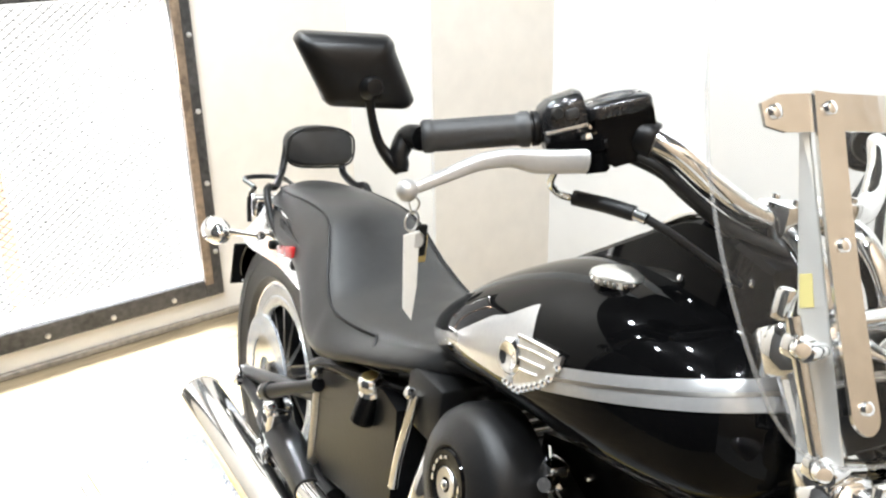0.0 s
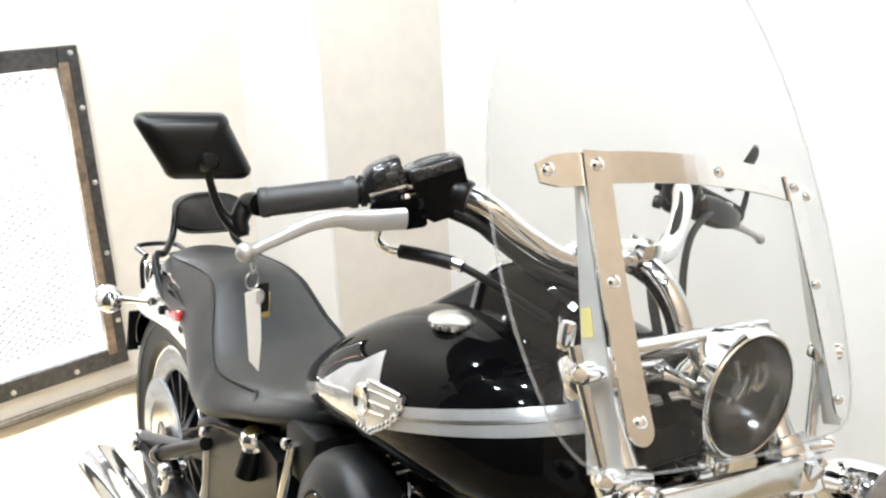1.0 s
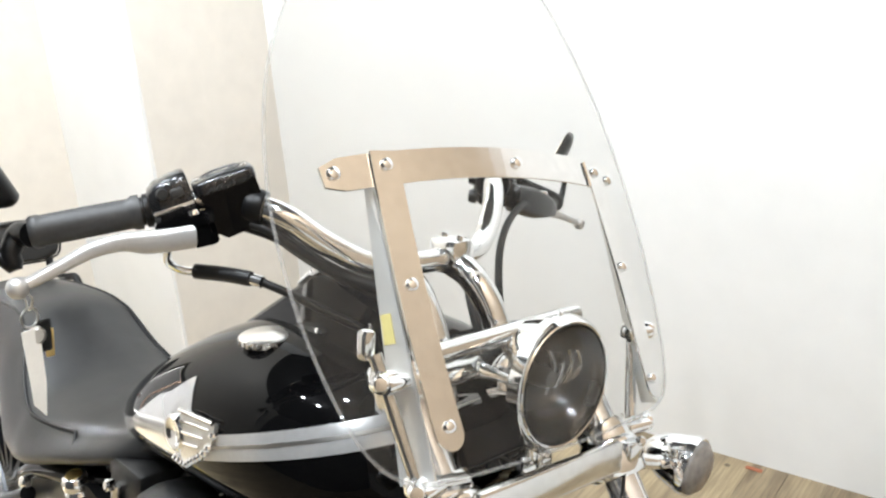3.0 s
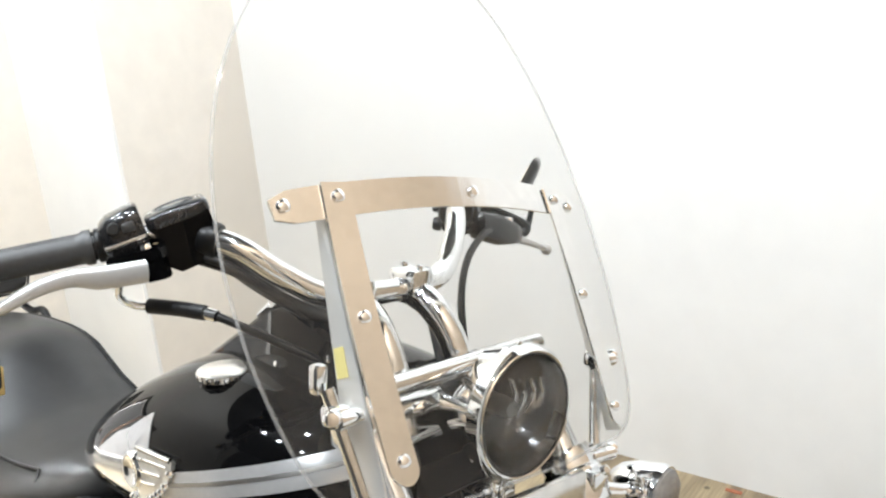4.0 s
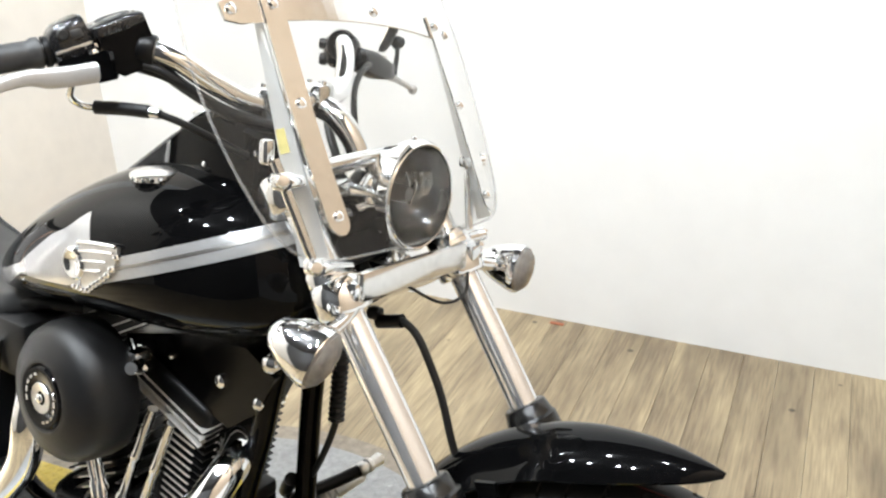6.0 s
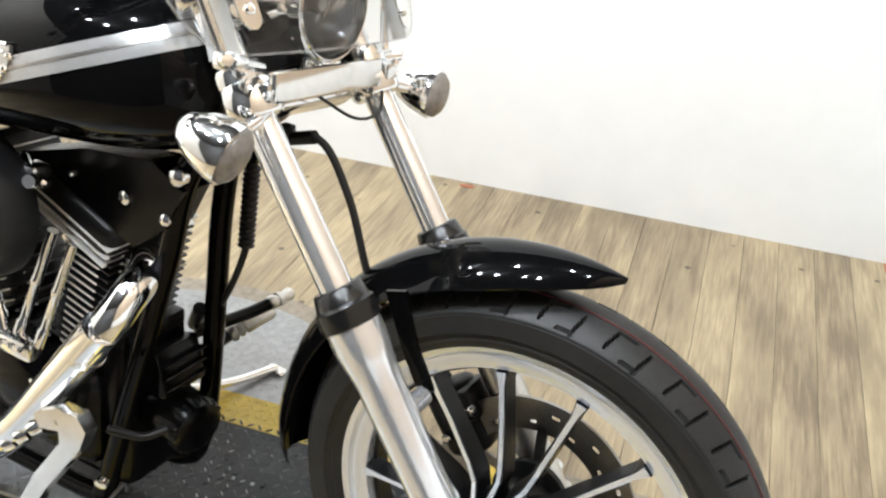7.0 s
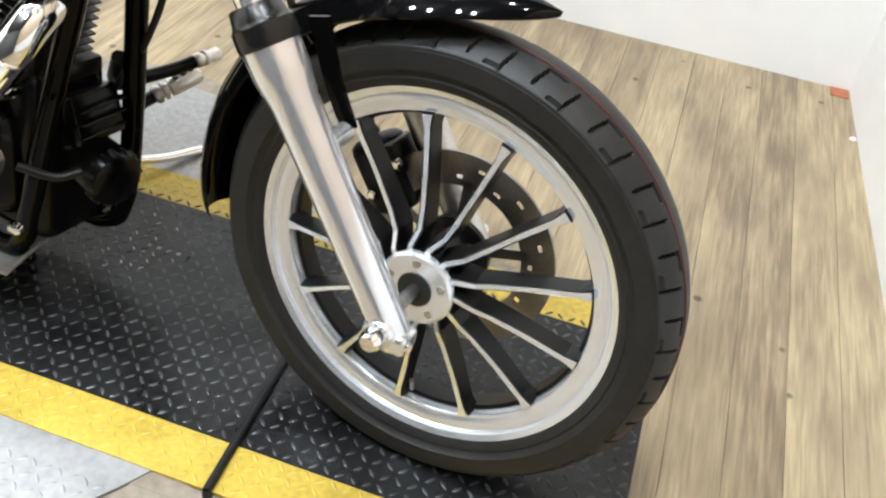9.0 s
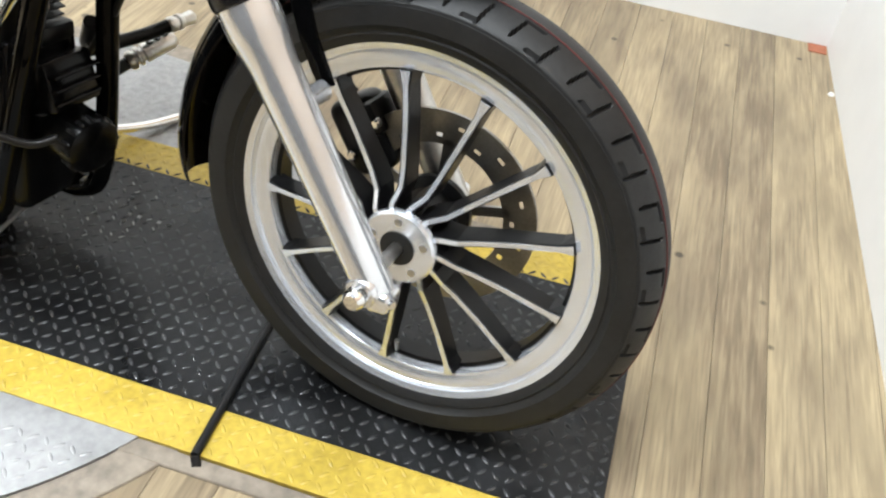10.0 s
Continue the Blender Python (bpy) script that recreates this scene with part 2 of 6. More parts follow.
def box(sx, sy, sz, bevel=0.0, seg=2, at=(0, 0, 0)):
    bm = bmesh.new()
    bmesh.ops.create_cube(bm, size=1, matrix=Matrix.Translation(at) @ Matrix.Diagonal((sx, sy, sz, 1)))
    if bevel:
        bmesh.ops.bevel(bm, geom=bm.edges[:], offset=bevel, segments=seg, affect="EDGES", profile=0.5)
    return bm


def lathe(profile, seg=32, m=None, closed=False):
    """Turns (radius, height) points round the z axis."""
    bm = bmesh.new()
    rings = []
    for r, z in profile:
        if r < 1e-6:
            rings.append([bm.verts.new((0, 0, z))])
        else:
            rings.append([bm.verts.new((r * math.cos(2 * math.pi * k / seg), r * math.sin(2 * math.pi * k / seg), z)) for k in range(seg)])
    pairs = list(zip(rings, rings[1:])) + ([(rings[-1], rings[0])] if closed else [])
    for a, b in pairs:
        for k in range(seg):
            q = [a[k % len(a)], a[(k + 1) % len(a)], b[(k + 1) % len(b)], b[k % len(b)]]
            q = list(dict.fromkeys(q))
            if len(q) > 2:
                bm.faces.new(q)
    if m is not None:
        bm.transform(m)
    return bm


def loft(rings, caps=True, closed=True):
    bm = bmesh.new()
    vs = [[bm.verts.new(p) for p in ring] for ring in rings]
    for a, b in zip(vs, vs[1:]):
        for k in range(len(a) if closed else len(a) - 1):
            bm.faces.new((a[k], a[(k + 1) % len(a)], b[(k + 1) % len(b)], b[k]))
    if caps:
        bm.faces.new(vs[0][::-1])
        bm.faces.new(vs[-1])
    return bm


def smooth_path(points, steps=6):
    """A smooth line through the points."""
    p = [Vector(q) for q in points]
    p = [2 * p[0] - p[1]] + p + [2 * p[-1] - p[-2]]
    out = []
    for i in range(1, len(p) - 2):
        for k in range(steps):
            t = k / steps
            a, b, c, d = p[i - 1], p[i], p[i + 1], p[i + 2]
            out.append(0.5 * (2 * b + (c - a) * t + (2 * a - 5 * b + 4 * c - d) * t * t + (3 * b - a - 3 * c + d) * t ** 3))
    return out + [p[-2]]


def tube(points, r, seg=12, steps=6, caps=True):
    """A round bar along a smooth line; r may be a list, one radius for each given point."""
    line = smooth_path(points, steps) if steps else [Vector(q) for q in points]
    n = len(line)
    if isinstance(r, (list, tuple)):
        rs = [float(q) for q in np.interp(np.linspace(0, len(r) - 1, n), range(len(r)), r)]
    else:
        rs = [r] * n
    up = Vector((0.123, 0.31, 0.94)).normalized()
    rings = []
    for i, c in enumerate(line):
        d = (line[min(i + 1, n - 1)] - line[max(i - 1, 0)]).normalized()
        x = (up - up.dot(d) * d)
        if x.length < 0.05:
            x = Vector((1, 0, 0)) - d.x * d
        x.normalize()
        up = x
        y = d.cross(x)
        rings.append([c + rs[i] * (math.cos(2 * math.pi * k / seg) * x + math.sin(2 * math.pi * k / seg) * y) for k in range(seg)])
    return loft(rings, caps)


def aim(at, direction):
    """The pose whose z axis points along the direction."""
    return Matrix.Translation(at) @ Vector(direction).to_track_quat("Z", "Y").to_matrix().to_4x4()


def merge(*bms):
    out = bmesh.new()
    for b in bms:
        me = bpy.data.meshes.new("tmp")
        b.to_mesh(me)
        b.free()
        out.from_mesh(me)
        bpy.data.meshes.remove(me)
    return out


def bolt(at, direction, r=0.007, h=0.006):
    return lathe([(0, h), (r * 0.6, h), (r * 0.95, h * 0.7), (r, 0), (r, -0.002), (0, -0.002)], 12, aim(at, direction))


def empty(name, m=None):
    ob = new(name)
    if m is not None:
        ob.matrix_world = m
    return ob


# ---- room ----
def wall(name, s0, s1, n0, n1, z0, z1, material, label):
    bm = box(s1 - s0, n1 - n0, z1 - z0, at=((s0 + s1) / 2, (n0 + n1) / 2, (z0 + z1) / 2))
    return tagged(put(name, bm, material, None, m=ROOM, smooth=False), label, "wall", kind="structure")


S_DOOR, S_PIL, N_BACK, S_RIGHT, N_FRONT = -2.86, -2.35, 1.665, 0.775, -2.6
N_PIL = 1.105
# the back and side walls stand a little askew to the platform
CORNER = (0.733, 1.598, 0)


def skew_wall(name, skew, s0, s1, n0, n1, z0, z1, material, label):
    """A wall given from the room's far corner."""
    bm = box(s1 - s0, n1 - n0, z1 - z0, at=((s0 + s1) / 2, (n0 + n1) / 2, (z0 + z1) / 2))
    return tagged(put(name, bm, material, None, m=ROOM @ Matrix.Translation(CORNER) @ Matrix.Rotation(radians(skew), 4, "Z"), smooth=False), label, "wall", kind="structure")


skew_wall("wall_back", -1.0, -3.75, 0.12, 0.0, 0.12, WOOD - 0.1, CEIL, WHITE, "smooth white painted back wall behind the motorcycle")
skew_wall("wall_right", 2.7, 0.0, 0.12, -4.3, 0.0, WOOD - 0.1, 0.75, WHITE, "smooth white painted low side wall at the plank floor's end")
# unseen upper wall, added in tan so that the polished brackets mirror that tone
skew_wall("wall_right_upper", 2.7, 0.004, 0.12, -4.3, 0.0, 0.752, CEIL, TAN, "unseen tan upper part of the side wall, added for the brackets to reflect")
wall("wall_front", S_DOOR - 0.12, S_RIGHT + 0.30, N_FRONT - 0.12, N_FRONT, WOOD - 0.1, CEIL, DARKWALL, "dark wall on the room's other side")
wall("wall_pillar", S_DOOR, S_PIL, N_PIL, N_BACK + 0.06, WOOD - 0.1, CEIL, CREAM, "cream painted pillar in the room's corner")
tagged(put("ceiling", box(S_RIGHT - S_DOOR + 0.50, N_BACK - N_FRONT + 0.50, 0.1, at=((S_RIGHT + S_DOOR) / 2, (N_BACK + N_FRONT) / 2, CEIL + 0.05)), DARKWALL, None, m=ROOM, smooth=False), "dark ceiling above the platform", "ceiling", kind="structure")

# thin whiter sheet: the brighter light on the pillar's side, put into its colour
wall("wall_return", S_DOOR + 0.001, S_PIL - 0.003, N_PIL - 0.012, N_PIL, WOOD - 0.1, CEIL, WHITE, "corner pillar's side, coloured whiter to stand in for stronger light on it")

# door wall with an opening, closed by a steel gate
D_N0, D_N1, D_Z0, D_Z1 = -0.55, 0.435, 0.15, 1.135
for a, b, c, d in ((N_FRONT, D_N0, WOOD - 0.1, CEIL), (D_N1, N_BACK, WOOD - 0.1, CEIL), (D_N0, D_N1, WOOD - 0.1, D_Z0), (D_N0, D_N1, D_Z1, CEIL)):
    wall("wall_door", S_DOOR - 0.12, S_DOOR, a, b, c, d, CREAM, "cream painted wall round a gated opening")
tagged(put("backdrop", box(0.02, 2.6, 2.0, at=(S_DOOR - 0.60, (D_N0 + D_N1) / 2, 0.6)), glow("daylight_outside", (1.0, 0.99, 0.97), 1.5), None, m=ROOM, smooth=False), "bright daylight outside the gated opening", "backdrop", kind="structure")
tagged(put("baseboard", box(0.02, N_PIL - N_FRONT - 0.013, 0.022, 0.004, 1, at=(S_DOOR + 0.010, (N_PIL + N_FRONT) / 2 - 0.007, WOOD + 0.011)), RUST, None, m=ROOM, smooth=False), "narrow worn brown strip along the wall's foot", "baseboard", kind="structure")
tagged(put("baseboard", box(0.012, N_BACK - N_PIL, 0.018, 0.003, 1, at=(S_PIL + 0.006, (N_PIL + N_BACK) / 2, WOOD + 0.009)), RUST, None, m=ROOM, smooth=False), "narrow worn brown strip along the pillar's foot", "baseboard", kind="structure")

gate = tagged(empty("steel_gate", ROOM), "dark weathered steel gate frame filled with expanded metal mesh", "gate")
GW = 0.066
for nm, nn, zz, ww, hh in (("gate_stile", D_N1 + 0.033, 0.6425, GW, 1.115), ("gate_stile", D_N0 - 0.033, 0.6425, GW, 1.115), ("gate_rail", (D_N0 + D_N1) / 2, 0.118, D_N1 - D_N0 - 0.002, GW), ("gate_rail", (D_N0 + D_N1) / 2, 1.167, D_N1 - D_N0 - 0.002, GW)):
    part(nm, box(0.03, ww, hh, 0.003, 1, (S_DOOR + 0.0165, nn, zz)), GATE, gate, "", smooth=False)
for nn, zz in [(D_N1 + 0.05, 0.25 + 0.25 * k) for k in range(4)] + [(D_N1 - 0.12 - 0.21 * k, 0.108) for k in range(4)] + [(D_N1 + 0.04, 1.178)]:
    part("gate_bolt", bolt((S_DOOR + 0.032, nn, zz), (1, 0, 0), 0.009, 0.006), CAST, gate, "bright bolt head")

part("inner_strip", box(0.012, 0.030, D_Z1 - D_Z0 + 0.03, 0.002, 1, (S_DOOR + 0.0375, D_N1 + 0.012, (D_Z0 + D_Z1) / 2)), mat("rusty_brown_steel", (0.20, 0.145, 0.10), 0.6, 0.2, 0.3, 30, 0.45, 7), gate, "rusty brown inner strip", smooth=False)


def mesh_lattice(n0, n1, z0, z1, dn, dz, w):
    """Expanded metal: two crossing families of thin strands."""
    verts, faces = [], []
    rows, cols = int((z1 - z0) / dz), int((n1 - n0) / dn)
    for i in range(rows):
        for j in range(cols + 1):
            for sgn in (-1, 1):
                a = (n0 + (j + (0.5 if i % 2 else 0.0)) * dn, z0 + i * dz)
                b = (a[0] + sgn * dn / 2, a[1] + dz)
                if not (n0 <= a[0] <= n1 and n0 <= b[0] <= n1):
                    continue
                k = len(verts)
                for (yy, zz), off in ((a, -w), (a, w), (b, w), (b, -w)):
                    verts.append((S_DOOR + 0.008 + (0.002 if sgn > 0 else 0.0), yy, zz + off))
                for (yy, zz), off in ((a, -w), (a, w), (b, w), (b, -w)):
                    verts.append((S_DOOR + 0.005 + (0.002 if sgn > 0 else 0.0), yy, zz + off))
                faces += [(k, k + 1, k + 2, k + 3), (k + 7, k + 6, k + 5, k + 4), (k + 1, k + 5, k + 6, k + 2), (k, k + 3, k + 7, k + 4)]
    me = bpy.data.meshes.new("expanded_mesh")
    me.from_pydata(verts, [], faces)
    me.materials.append(GATE)
    return me


lattice = tagged(new("expanded_mesh", mesh_lattice(D_N0, D_N1, D_Z0, D_Z1, 0.034, 0.0125, 0.0013)), kind="stuff")
lattice.parent = gate
# orange paint made paler: the glare outside is put into its colour
ORANGE = mat("glare_paled_orange_steel", (0.80, 0.50, 0.36), 0.5, vary=0.1)
tagged(put("upright_post", box(0.05, 0.05, 1.6, 0.004, 1, at=(S_DOOR - 0.30, -0.11, 0.55)), ORANGE, None, m=ROOM, smooth=False), "orange painted steel upright outside the gate", "post")

# ---- floor ----
tagged(put("floor", box(S_RIGHT - S_DOOR + 0.50, N_BACK - N_FRONT + 0.30, 0.1, at=((S_RIGHT + S_DOOR) / 2, (N_BACK + N_FRONT) / 2, WOOD - 0.062)), GREYFLOOR, None, m=ROOM, smooth=False), "pale floor under the weathered wood planks", "floor", kind="structure")

# ---- motorcycle ----
LEAN = -8.3
BIKE = Matrix.Translation((0, -0.010, 0)) @ Matrix.Rotation(radians(LEAN), 4, "X")
bike = tagged(empty("motorcycle", BIKE), "black and chrome cruiser motorcycle leaning on its side stand", "motorcycle")


def yc(x):
    """The middle of the frame, which stands a little askew to the front wheel."""
    return -0.025 + 0.033 * (x + 0.5)


AX = Vector((0, 0.018, 0.330))
WS = 1.025
FACE = Matrix.Translation(AX) @ Matrix.Rotation(radians(90), 4, "X")


def tyre_mesh(R, half, rim_r, n=1200, tread=True):
    """A tyre with hooked tread grooves cut into its crown, axis along y."""
    prof = []
    m1 = 30 if tread else 12
    for k in range(-m1, m1 + 1):
        v = k / m1
        prof.append((R - 0.022 * abs(v) ** 2.2, half * 0.97 * v, v))
    side = [(R - 0.0235, half * 0.985), (R - 0.026, half * 0.990), (R - 0.0265, half * 1.012), (R - 0.036, half * 1.02), (R - 0.050, half * 1.0), (R - 0.0505, half * 0.975), (rim_r + 0.020, half * 0.88), (rim_r + 0.018, half * 0.90), (rim_r + 0.010, half * 0.83), (rim_r, half * 0.66)]
    prof = [(r, -y, None) for r, y in side[::-1]] + prof + [(r, y, None) for r, y in side]
    pitch = 2 * math.pi / 24
    bm = bmesh.new()
    rings = []
    for i in range(n):
        th = 2 * math.pi * i / n
        ring = []
        for r, y, v in prof:
            d = 0.0
            if tread and v is not None:
                a = abs(v)
                ph = ((-th + (pitch * 0.5 if v > 0 else 0) + 0.04 * a) / pitch) % 1.0
                if (0.36 < a < 0.90 and abs(ph - 0.12) < 0.023) or (abs(a - 0.39) < 0.036 and 0.10 < ph < 0.40):
                    d = 0.0085
                if (0.40 < a < 0.97 and abs(ph - 0.64) < 0.023) or (abs(a - 0.93) < 0.036 and 0.40 < ph < 0.66):
                    d = 0.0085
            ring.append(bm.verts.new(((r - d) * math.cos(th), y, (r - d) * math.sin(th))))
        rings.append(ring)
    for i in range(n):
        a, b = rings[i], rings[(i + 1) % n]
        for k in range(len(prof) - 1):
            bm.faces.new((a[k], a[k + 1], b[k + 1], b[k]))
    return bm


def disc_mesh(r0, r1, thick, holes=24, n=192, rows=6):
    """A flat ring with rows of drilled holes, axis along y."""
    def solid(i, j):
        ph = (i / n * holes) % 1.0
        if rows < 5:
            return True
        lane = 1 if int(i / n * holes) % 2 == 0 else 3
        return not (j == lane and 0.25 < ph < 0.65)
    bm = bmesh.new()
    grid = {}
    for s in (-1, 1):
        for i in range(n):
            for j in range(rows + 1):
                r = r0 + (r1 - r0) * j / rows
                th = 2 * math.pi * i / n
                grid[s, i, j] = bm.verts.new((r * math.cos(th), s * thick / 2, r * math.sin(th)))
    for i in range(n):
        k = (i + 1) % n
        for j in range(rows):
            if solid(i, j):
                for s in (-1, 1):
                    bm.faces.new((grid[s, i, j], grid[s, k, j], grid[s, k, j + 1], grid[s, i, j + 1]))
        for j in (0, rows):
            bm.faces.new((grid[-1, i, j], grid[-1, k, j], grid[1, k, j], grid[1, i, j]))
    return bm


def front_wheel():
    at = Matrix.Translation(AX) @ Matrix.Scale(WS, 4)
    hub = part("front_wheel", merge(
        lathe([(0.012, -0.070), (0.021, -0.072), (0.049, -0.072), (0.0525, -0.069), (0.0525, -0.062), (0.047, -0.058), (0.040, -0.052), (0.012, -0.052)], 48, Matrix.Rotation(radians(-90), 4, "X")),
    ), MACHINED, bike, "polished aluminium hub of the front wheel", at)
    part("tyre", tyre_mesh(0.331, 0.052, 0.252), RUBBER, hub, "black tyre with hooked tread grooves and a faint red line", at)
    part("hub_barrel", lathe([(0.012, -0.056), (0.046, -0.056), (0.043, -0.030), (0.040, -0.010), (0.040, 0.03), (0.055, 0.036), (0.055, 0.045), (0.012, 0.045)], 40, Matrix.Rotation(radians(-90), 4, "X")), SATIN, hub, "black hub barrel", at)
    rim = [(0.258, -0.040), (0.259, -0.037), (0.2545, -0.0325), (0.2475, -0.0315), (0.2465, -0.0300), (0.2450, -0.0312), (0.2320, -0.0305), (0.2290, -0.0280), (0.2245, -0.0275), (0.2225, -0.0240), (0.222, -0.010), (0.222, 0.010), (0.226, 0.020), (0.232, 0.026), (0.252, 0.031), (0.259, 0.036), (0.258, 0.040), (0.250, 0.036), (0.246, 0.0), (0.250, -0.036)]
    part("rim", lathe(rim, 120, Matrix.Rotation(radians(-90), 4, "X"), closed=True), MACHINED, hub, "machined silver rim", at)
    # the black inner well of the rim
    part("red_line", lathe([(0.3312, -0.0135), (0.3312, -0.0122), (0.3300, -0.0122), (0.3300, -0.0135)], 160, Matrix.Rotation(radians(-90), 4, "X"), closed=True), mat("faded_red_line", (0.10, 0.016, 0.014), 0.6, vary=0.4, vscale=20), hub, "faint red line round the tread", at)
    part("rim_well", lathe([(0.2215, -0.014), (0.2165, -0.012), (0.2165, 0.018), (0.2215, 0.020)], 120, Matrix.Rotation(radians(-90), 4, "X"), closed=True), SATIN, hub, "black inner well of the rim", at)
    # one spoke: a black web that kinks near the hub, with a machined silver edge
    def spoke(w0, w1, y0, y1, shift, flare):
        rings = []
        for r, off, ww, out in ((0.040, 0.012, 1.2, 0.026), (0.056, 0.011, 1.1, 0.024), (0.076, 0.003, 1.0, 0.014), (0.100, 0.002, 1.0, 0.008), (0.150, 0.001, 1.0, 0.003), (0.205, 0.0, 1.05, 0.0), (0.2225, 0.0, 1.9, 0.0)):
            t = (r - 0.040) / 0.18
            w = (w0 + (w1 - w0) * t) * ww
            ya, yb = y0 - out + shift * t, y1 - out * 0.6 + shift * t * 0.2
            rings.append([(r, ya, off - w), (r, ya, off + w), (r, yb, off + w * flare), (r, yb, off - w * flare)])
        return loft(rings)
    web = spoke(0.0052, 0.0044, -0.036, -0.006, 0.006, 1.5)
    me_web = None
    for k in range(13):
        th = radians(100.6 + 360 / 13 * k)
        turn = at @ Matrix.Rotation(-th, 4, "Y")
        if me_web is None:
            a = part("spoke", web, SATIN, hub, "black spoke with a machined silver edge", None, smooth=False)
            me_web = a.data
            b = part("spoke_edge", spoke(0.0030, 0.0033, -0.0375, -0.0345, 0.006, 1.05), MACHINED, a, "bright machined edge", None, smooth=False)
            me_edge = b.data
        else:
            a = new("spoke", me_web)
            a.parent = hub
            b = new("spoke_edge", me_edge)
            b.parent = a
        a.matrix_basis = turn
    d = part("brake_disc", disc_mesh(0.098, 0.146, 0.005), DISC, hub, "drilled steel brake disc", at @ Matrix.Translation((0, 0.052, 0)))
    part("disc_carrier", merge(*[box(0.016, 0.005, 0.06, 0.001, 1, (0, 0, 0.078)) for k in range(1)]), DISC, d, "", at @ Matrix.Translation((0, 0.052, 0)))
    for k in range(1, 5):
        o = new("disc_carrier", bpy.data.objects["disc_carrier"].data)
        o.parent = d
        o.matrix_basis = at @ Matrix.Rotation(2 * math.pi * k / 5, 4, "Y") @ at.inverted()
    # no hole is cut: a dark disc paints the shade of the bore
    part("hub_bore_shade", lathe([(0, -0.0735), (0.024, -0.0735), (0.0245, -0.0725), (0, -0.0715)], 28, Matrix.Rotation(radians(-90), 4, "X")), DARK, hub, "flat dark disc standing in for shade in the bearing bore", at)
    part("valve_stem", tube([(0, -0.01, -0.219), (0, -0.018, -0.196)], 0.0035, 8, 2), CAST, hub, "", at)
    for k in range(5):
        part("hub_bolt", bolt((0.038 * math.cos(k * 1.2566 + .4), -0.0715, 0.038 * math.sin(k * 1.2566 + .4)), (0, -1, 0), 0.0058, 0.0022), STEEL, hub, "", at)
    mark = None
    for k in range(26):
        if k % 9 in (7, 8):
            continue
        a = radians(-52 + 3.1 * k)
        if mark is None:
            mark = part("letter_bar", box(0.0115, 0.0016, 0.0055, 0.0006, 1), mat("worn_sidewall_rubber", (0.030, 0.030, 0.031), 0.6, vary=0.2, vscale=60), hub, "plain raised bar of lettering on the sidewall")
            o = mark
        else:
            o = new("letter_bar", mark.data)
            o.parent = hub
        o.matrix_basis = at @ Matrix.Rotation(-a, 4, "Y") @ Matrix.Translation((0.288, -0.0508, 0))
    part("axle", lathe([(0, 0.14), (0.011, 0.14), (0.0095, 0.13), (0.0095, -0.12), (0, -0.12)], 16, aim(AX, (0, -1, 0))), STEEL, hub)
    return hub


front_wheel()

# fork: a line from the axle up and back
RAKE = radians(33.5)
FD = Vector((-math.sin(RAKE), 0, math.cos(RAKE)))
FX = Vector((math.cos(RAKE), 0, math.sin(RAKE)))


def on_fork(y, along, ahead=0.0):
    return Vector((0.012, y, 0.325)) + FD * along + FX * ahead


FORK_Y = (-0.140, 0.106)
fork = part("fork", tube([on_fork(-0.007, 0.67, -0.055), on_fork(-0.007, 0.80, -0.055)], 0.028, 20, 1), SATIN, bike, "black steering head of the front fork")
for y in FORK_Y:
    sgn = -1 if y < 0 else 1
    # far leg and clamp take a darker metal, which paints the dimness behind the wheel
    low = part("fork_lower", lathe([(0, -0.030), (0.014, -0.029), (0.021, -0.022), (0.0245, -0.008), (0.0250, 0.02), (0.0265, 0.10), (0.0285, 0.27), (0.029, 0.295), (0.0325, 0.318), (0.0345, 0.335), (0.0345, 0.371), (0.026, 0.376), (0, 0.376)], 28, aim(on_fork(y, 0), FD)), LEG if y < 0 else CAST, fork, "polished aluminium lower fork leg, the far one coloured darker")
    part("dust_boot", lathe([(0.0345, 0.364), (0.0372, 0.366), (0.0378, 0.370), (0.0370, 0.389), (0.0345, 0.3915), (0.0335, 0.394), (0.0300, 0.410), (0.0275, 0.412), (0.021, 0.412)], 28, aim(on_fork(y, 0), FD)), BOOT, fork, "black rubber fork boot")
    part("fork_tube", lathe([(0.0205, 0.38), (0.0205, 0.79), (0.018, 0.795), (0, 0.795)], 28, aim(on_fork(y, 0), FD)), TUBE, fork, "chrome fork tube")
    part("axle_clamp", merge(lathe([(0, -0.024), (0.019, -0.024), (0.022, -0.018), (0.0225, 0.020), (0.019, 0.026), (0, 0.026)], 24, aim(Vector((0.006, y, 0.326)), (0, -1, 0))), box(0.034, 0.040, 0.030, 0.008, 3, (0.026, y, 0.316))), LEG if y < 0 else CAST, low, "cast axle clamp")
    part("axle_nut", lathe([(0, 0.020), (0.010, 0.019), (0.0145, 0.014), (0.0155, 0.008), (0.0155, -0.002), (0.019, -0.003), (0.019, -0.008), (0, -0.008)], 20, aim(Vector((0.006, y + sgn * 0.028, 0.326)), (0, sgn, 0))), CHROME, low, "domed chrome axle nut")
    part("pinch_bolt", lathe([(0, 0.006), (0.005, 0.006), (0.007, 0.003), (0.007, -0.020), (0, -0.020)], 14, aim(Vector((0.042, y + sgn * 0.010, 0.318)), (0.8, sgn * 0.5, 0.1))), CHROME, low)
    part("fender_lug", tube([on_fork(y, 0.238, 0.0), on_fork(y * 0.62, 0.240, 0.010)], 0.013, 16, 1), LEG, low)

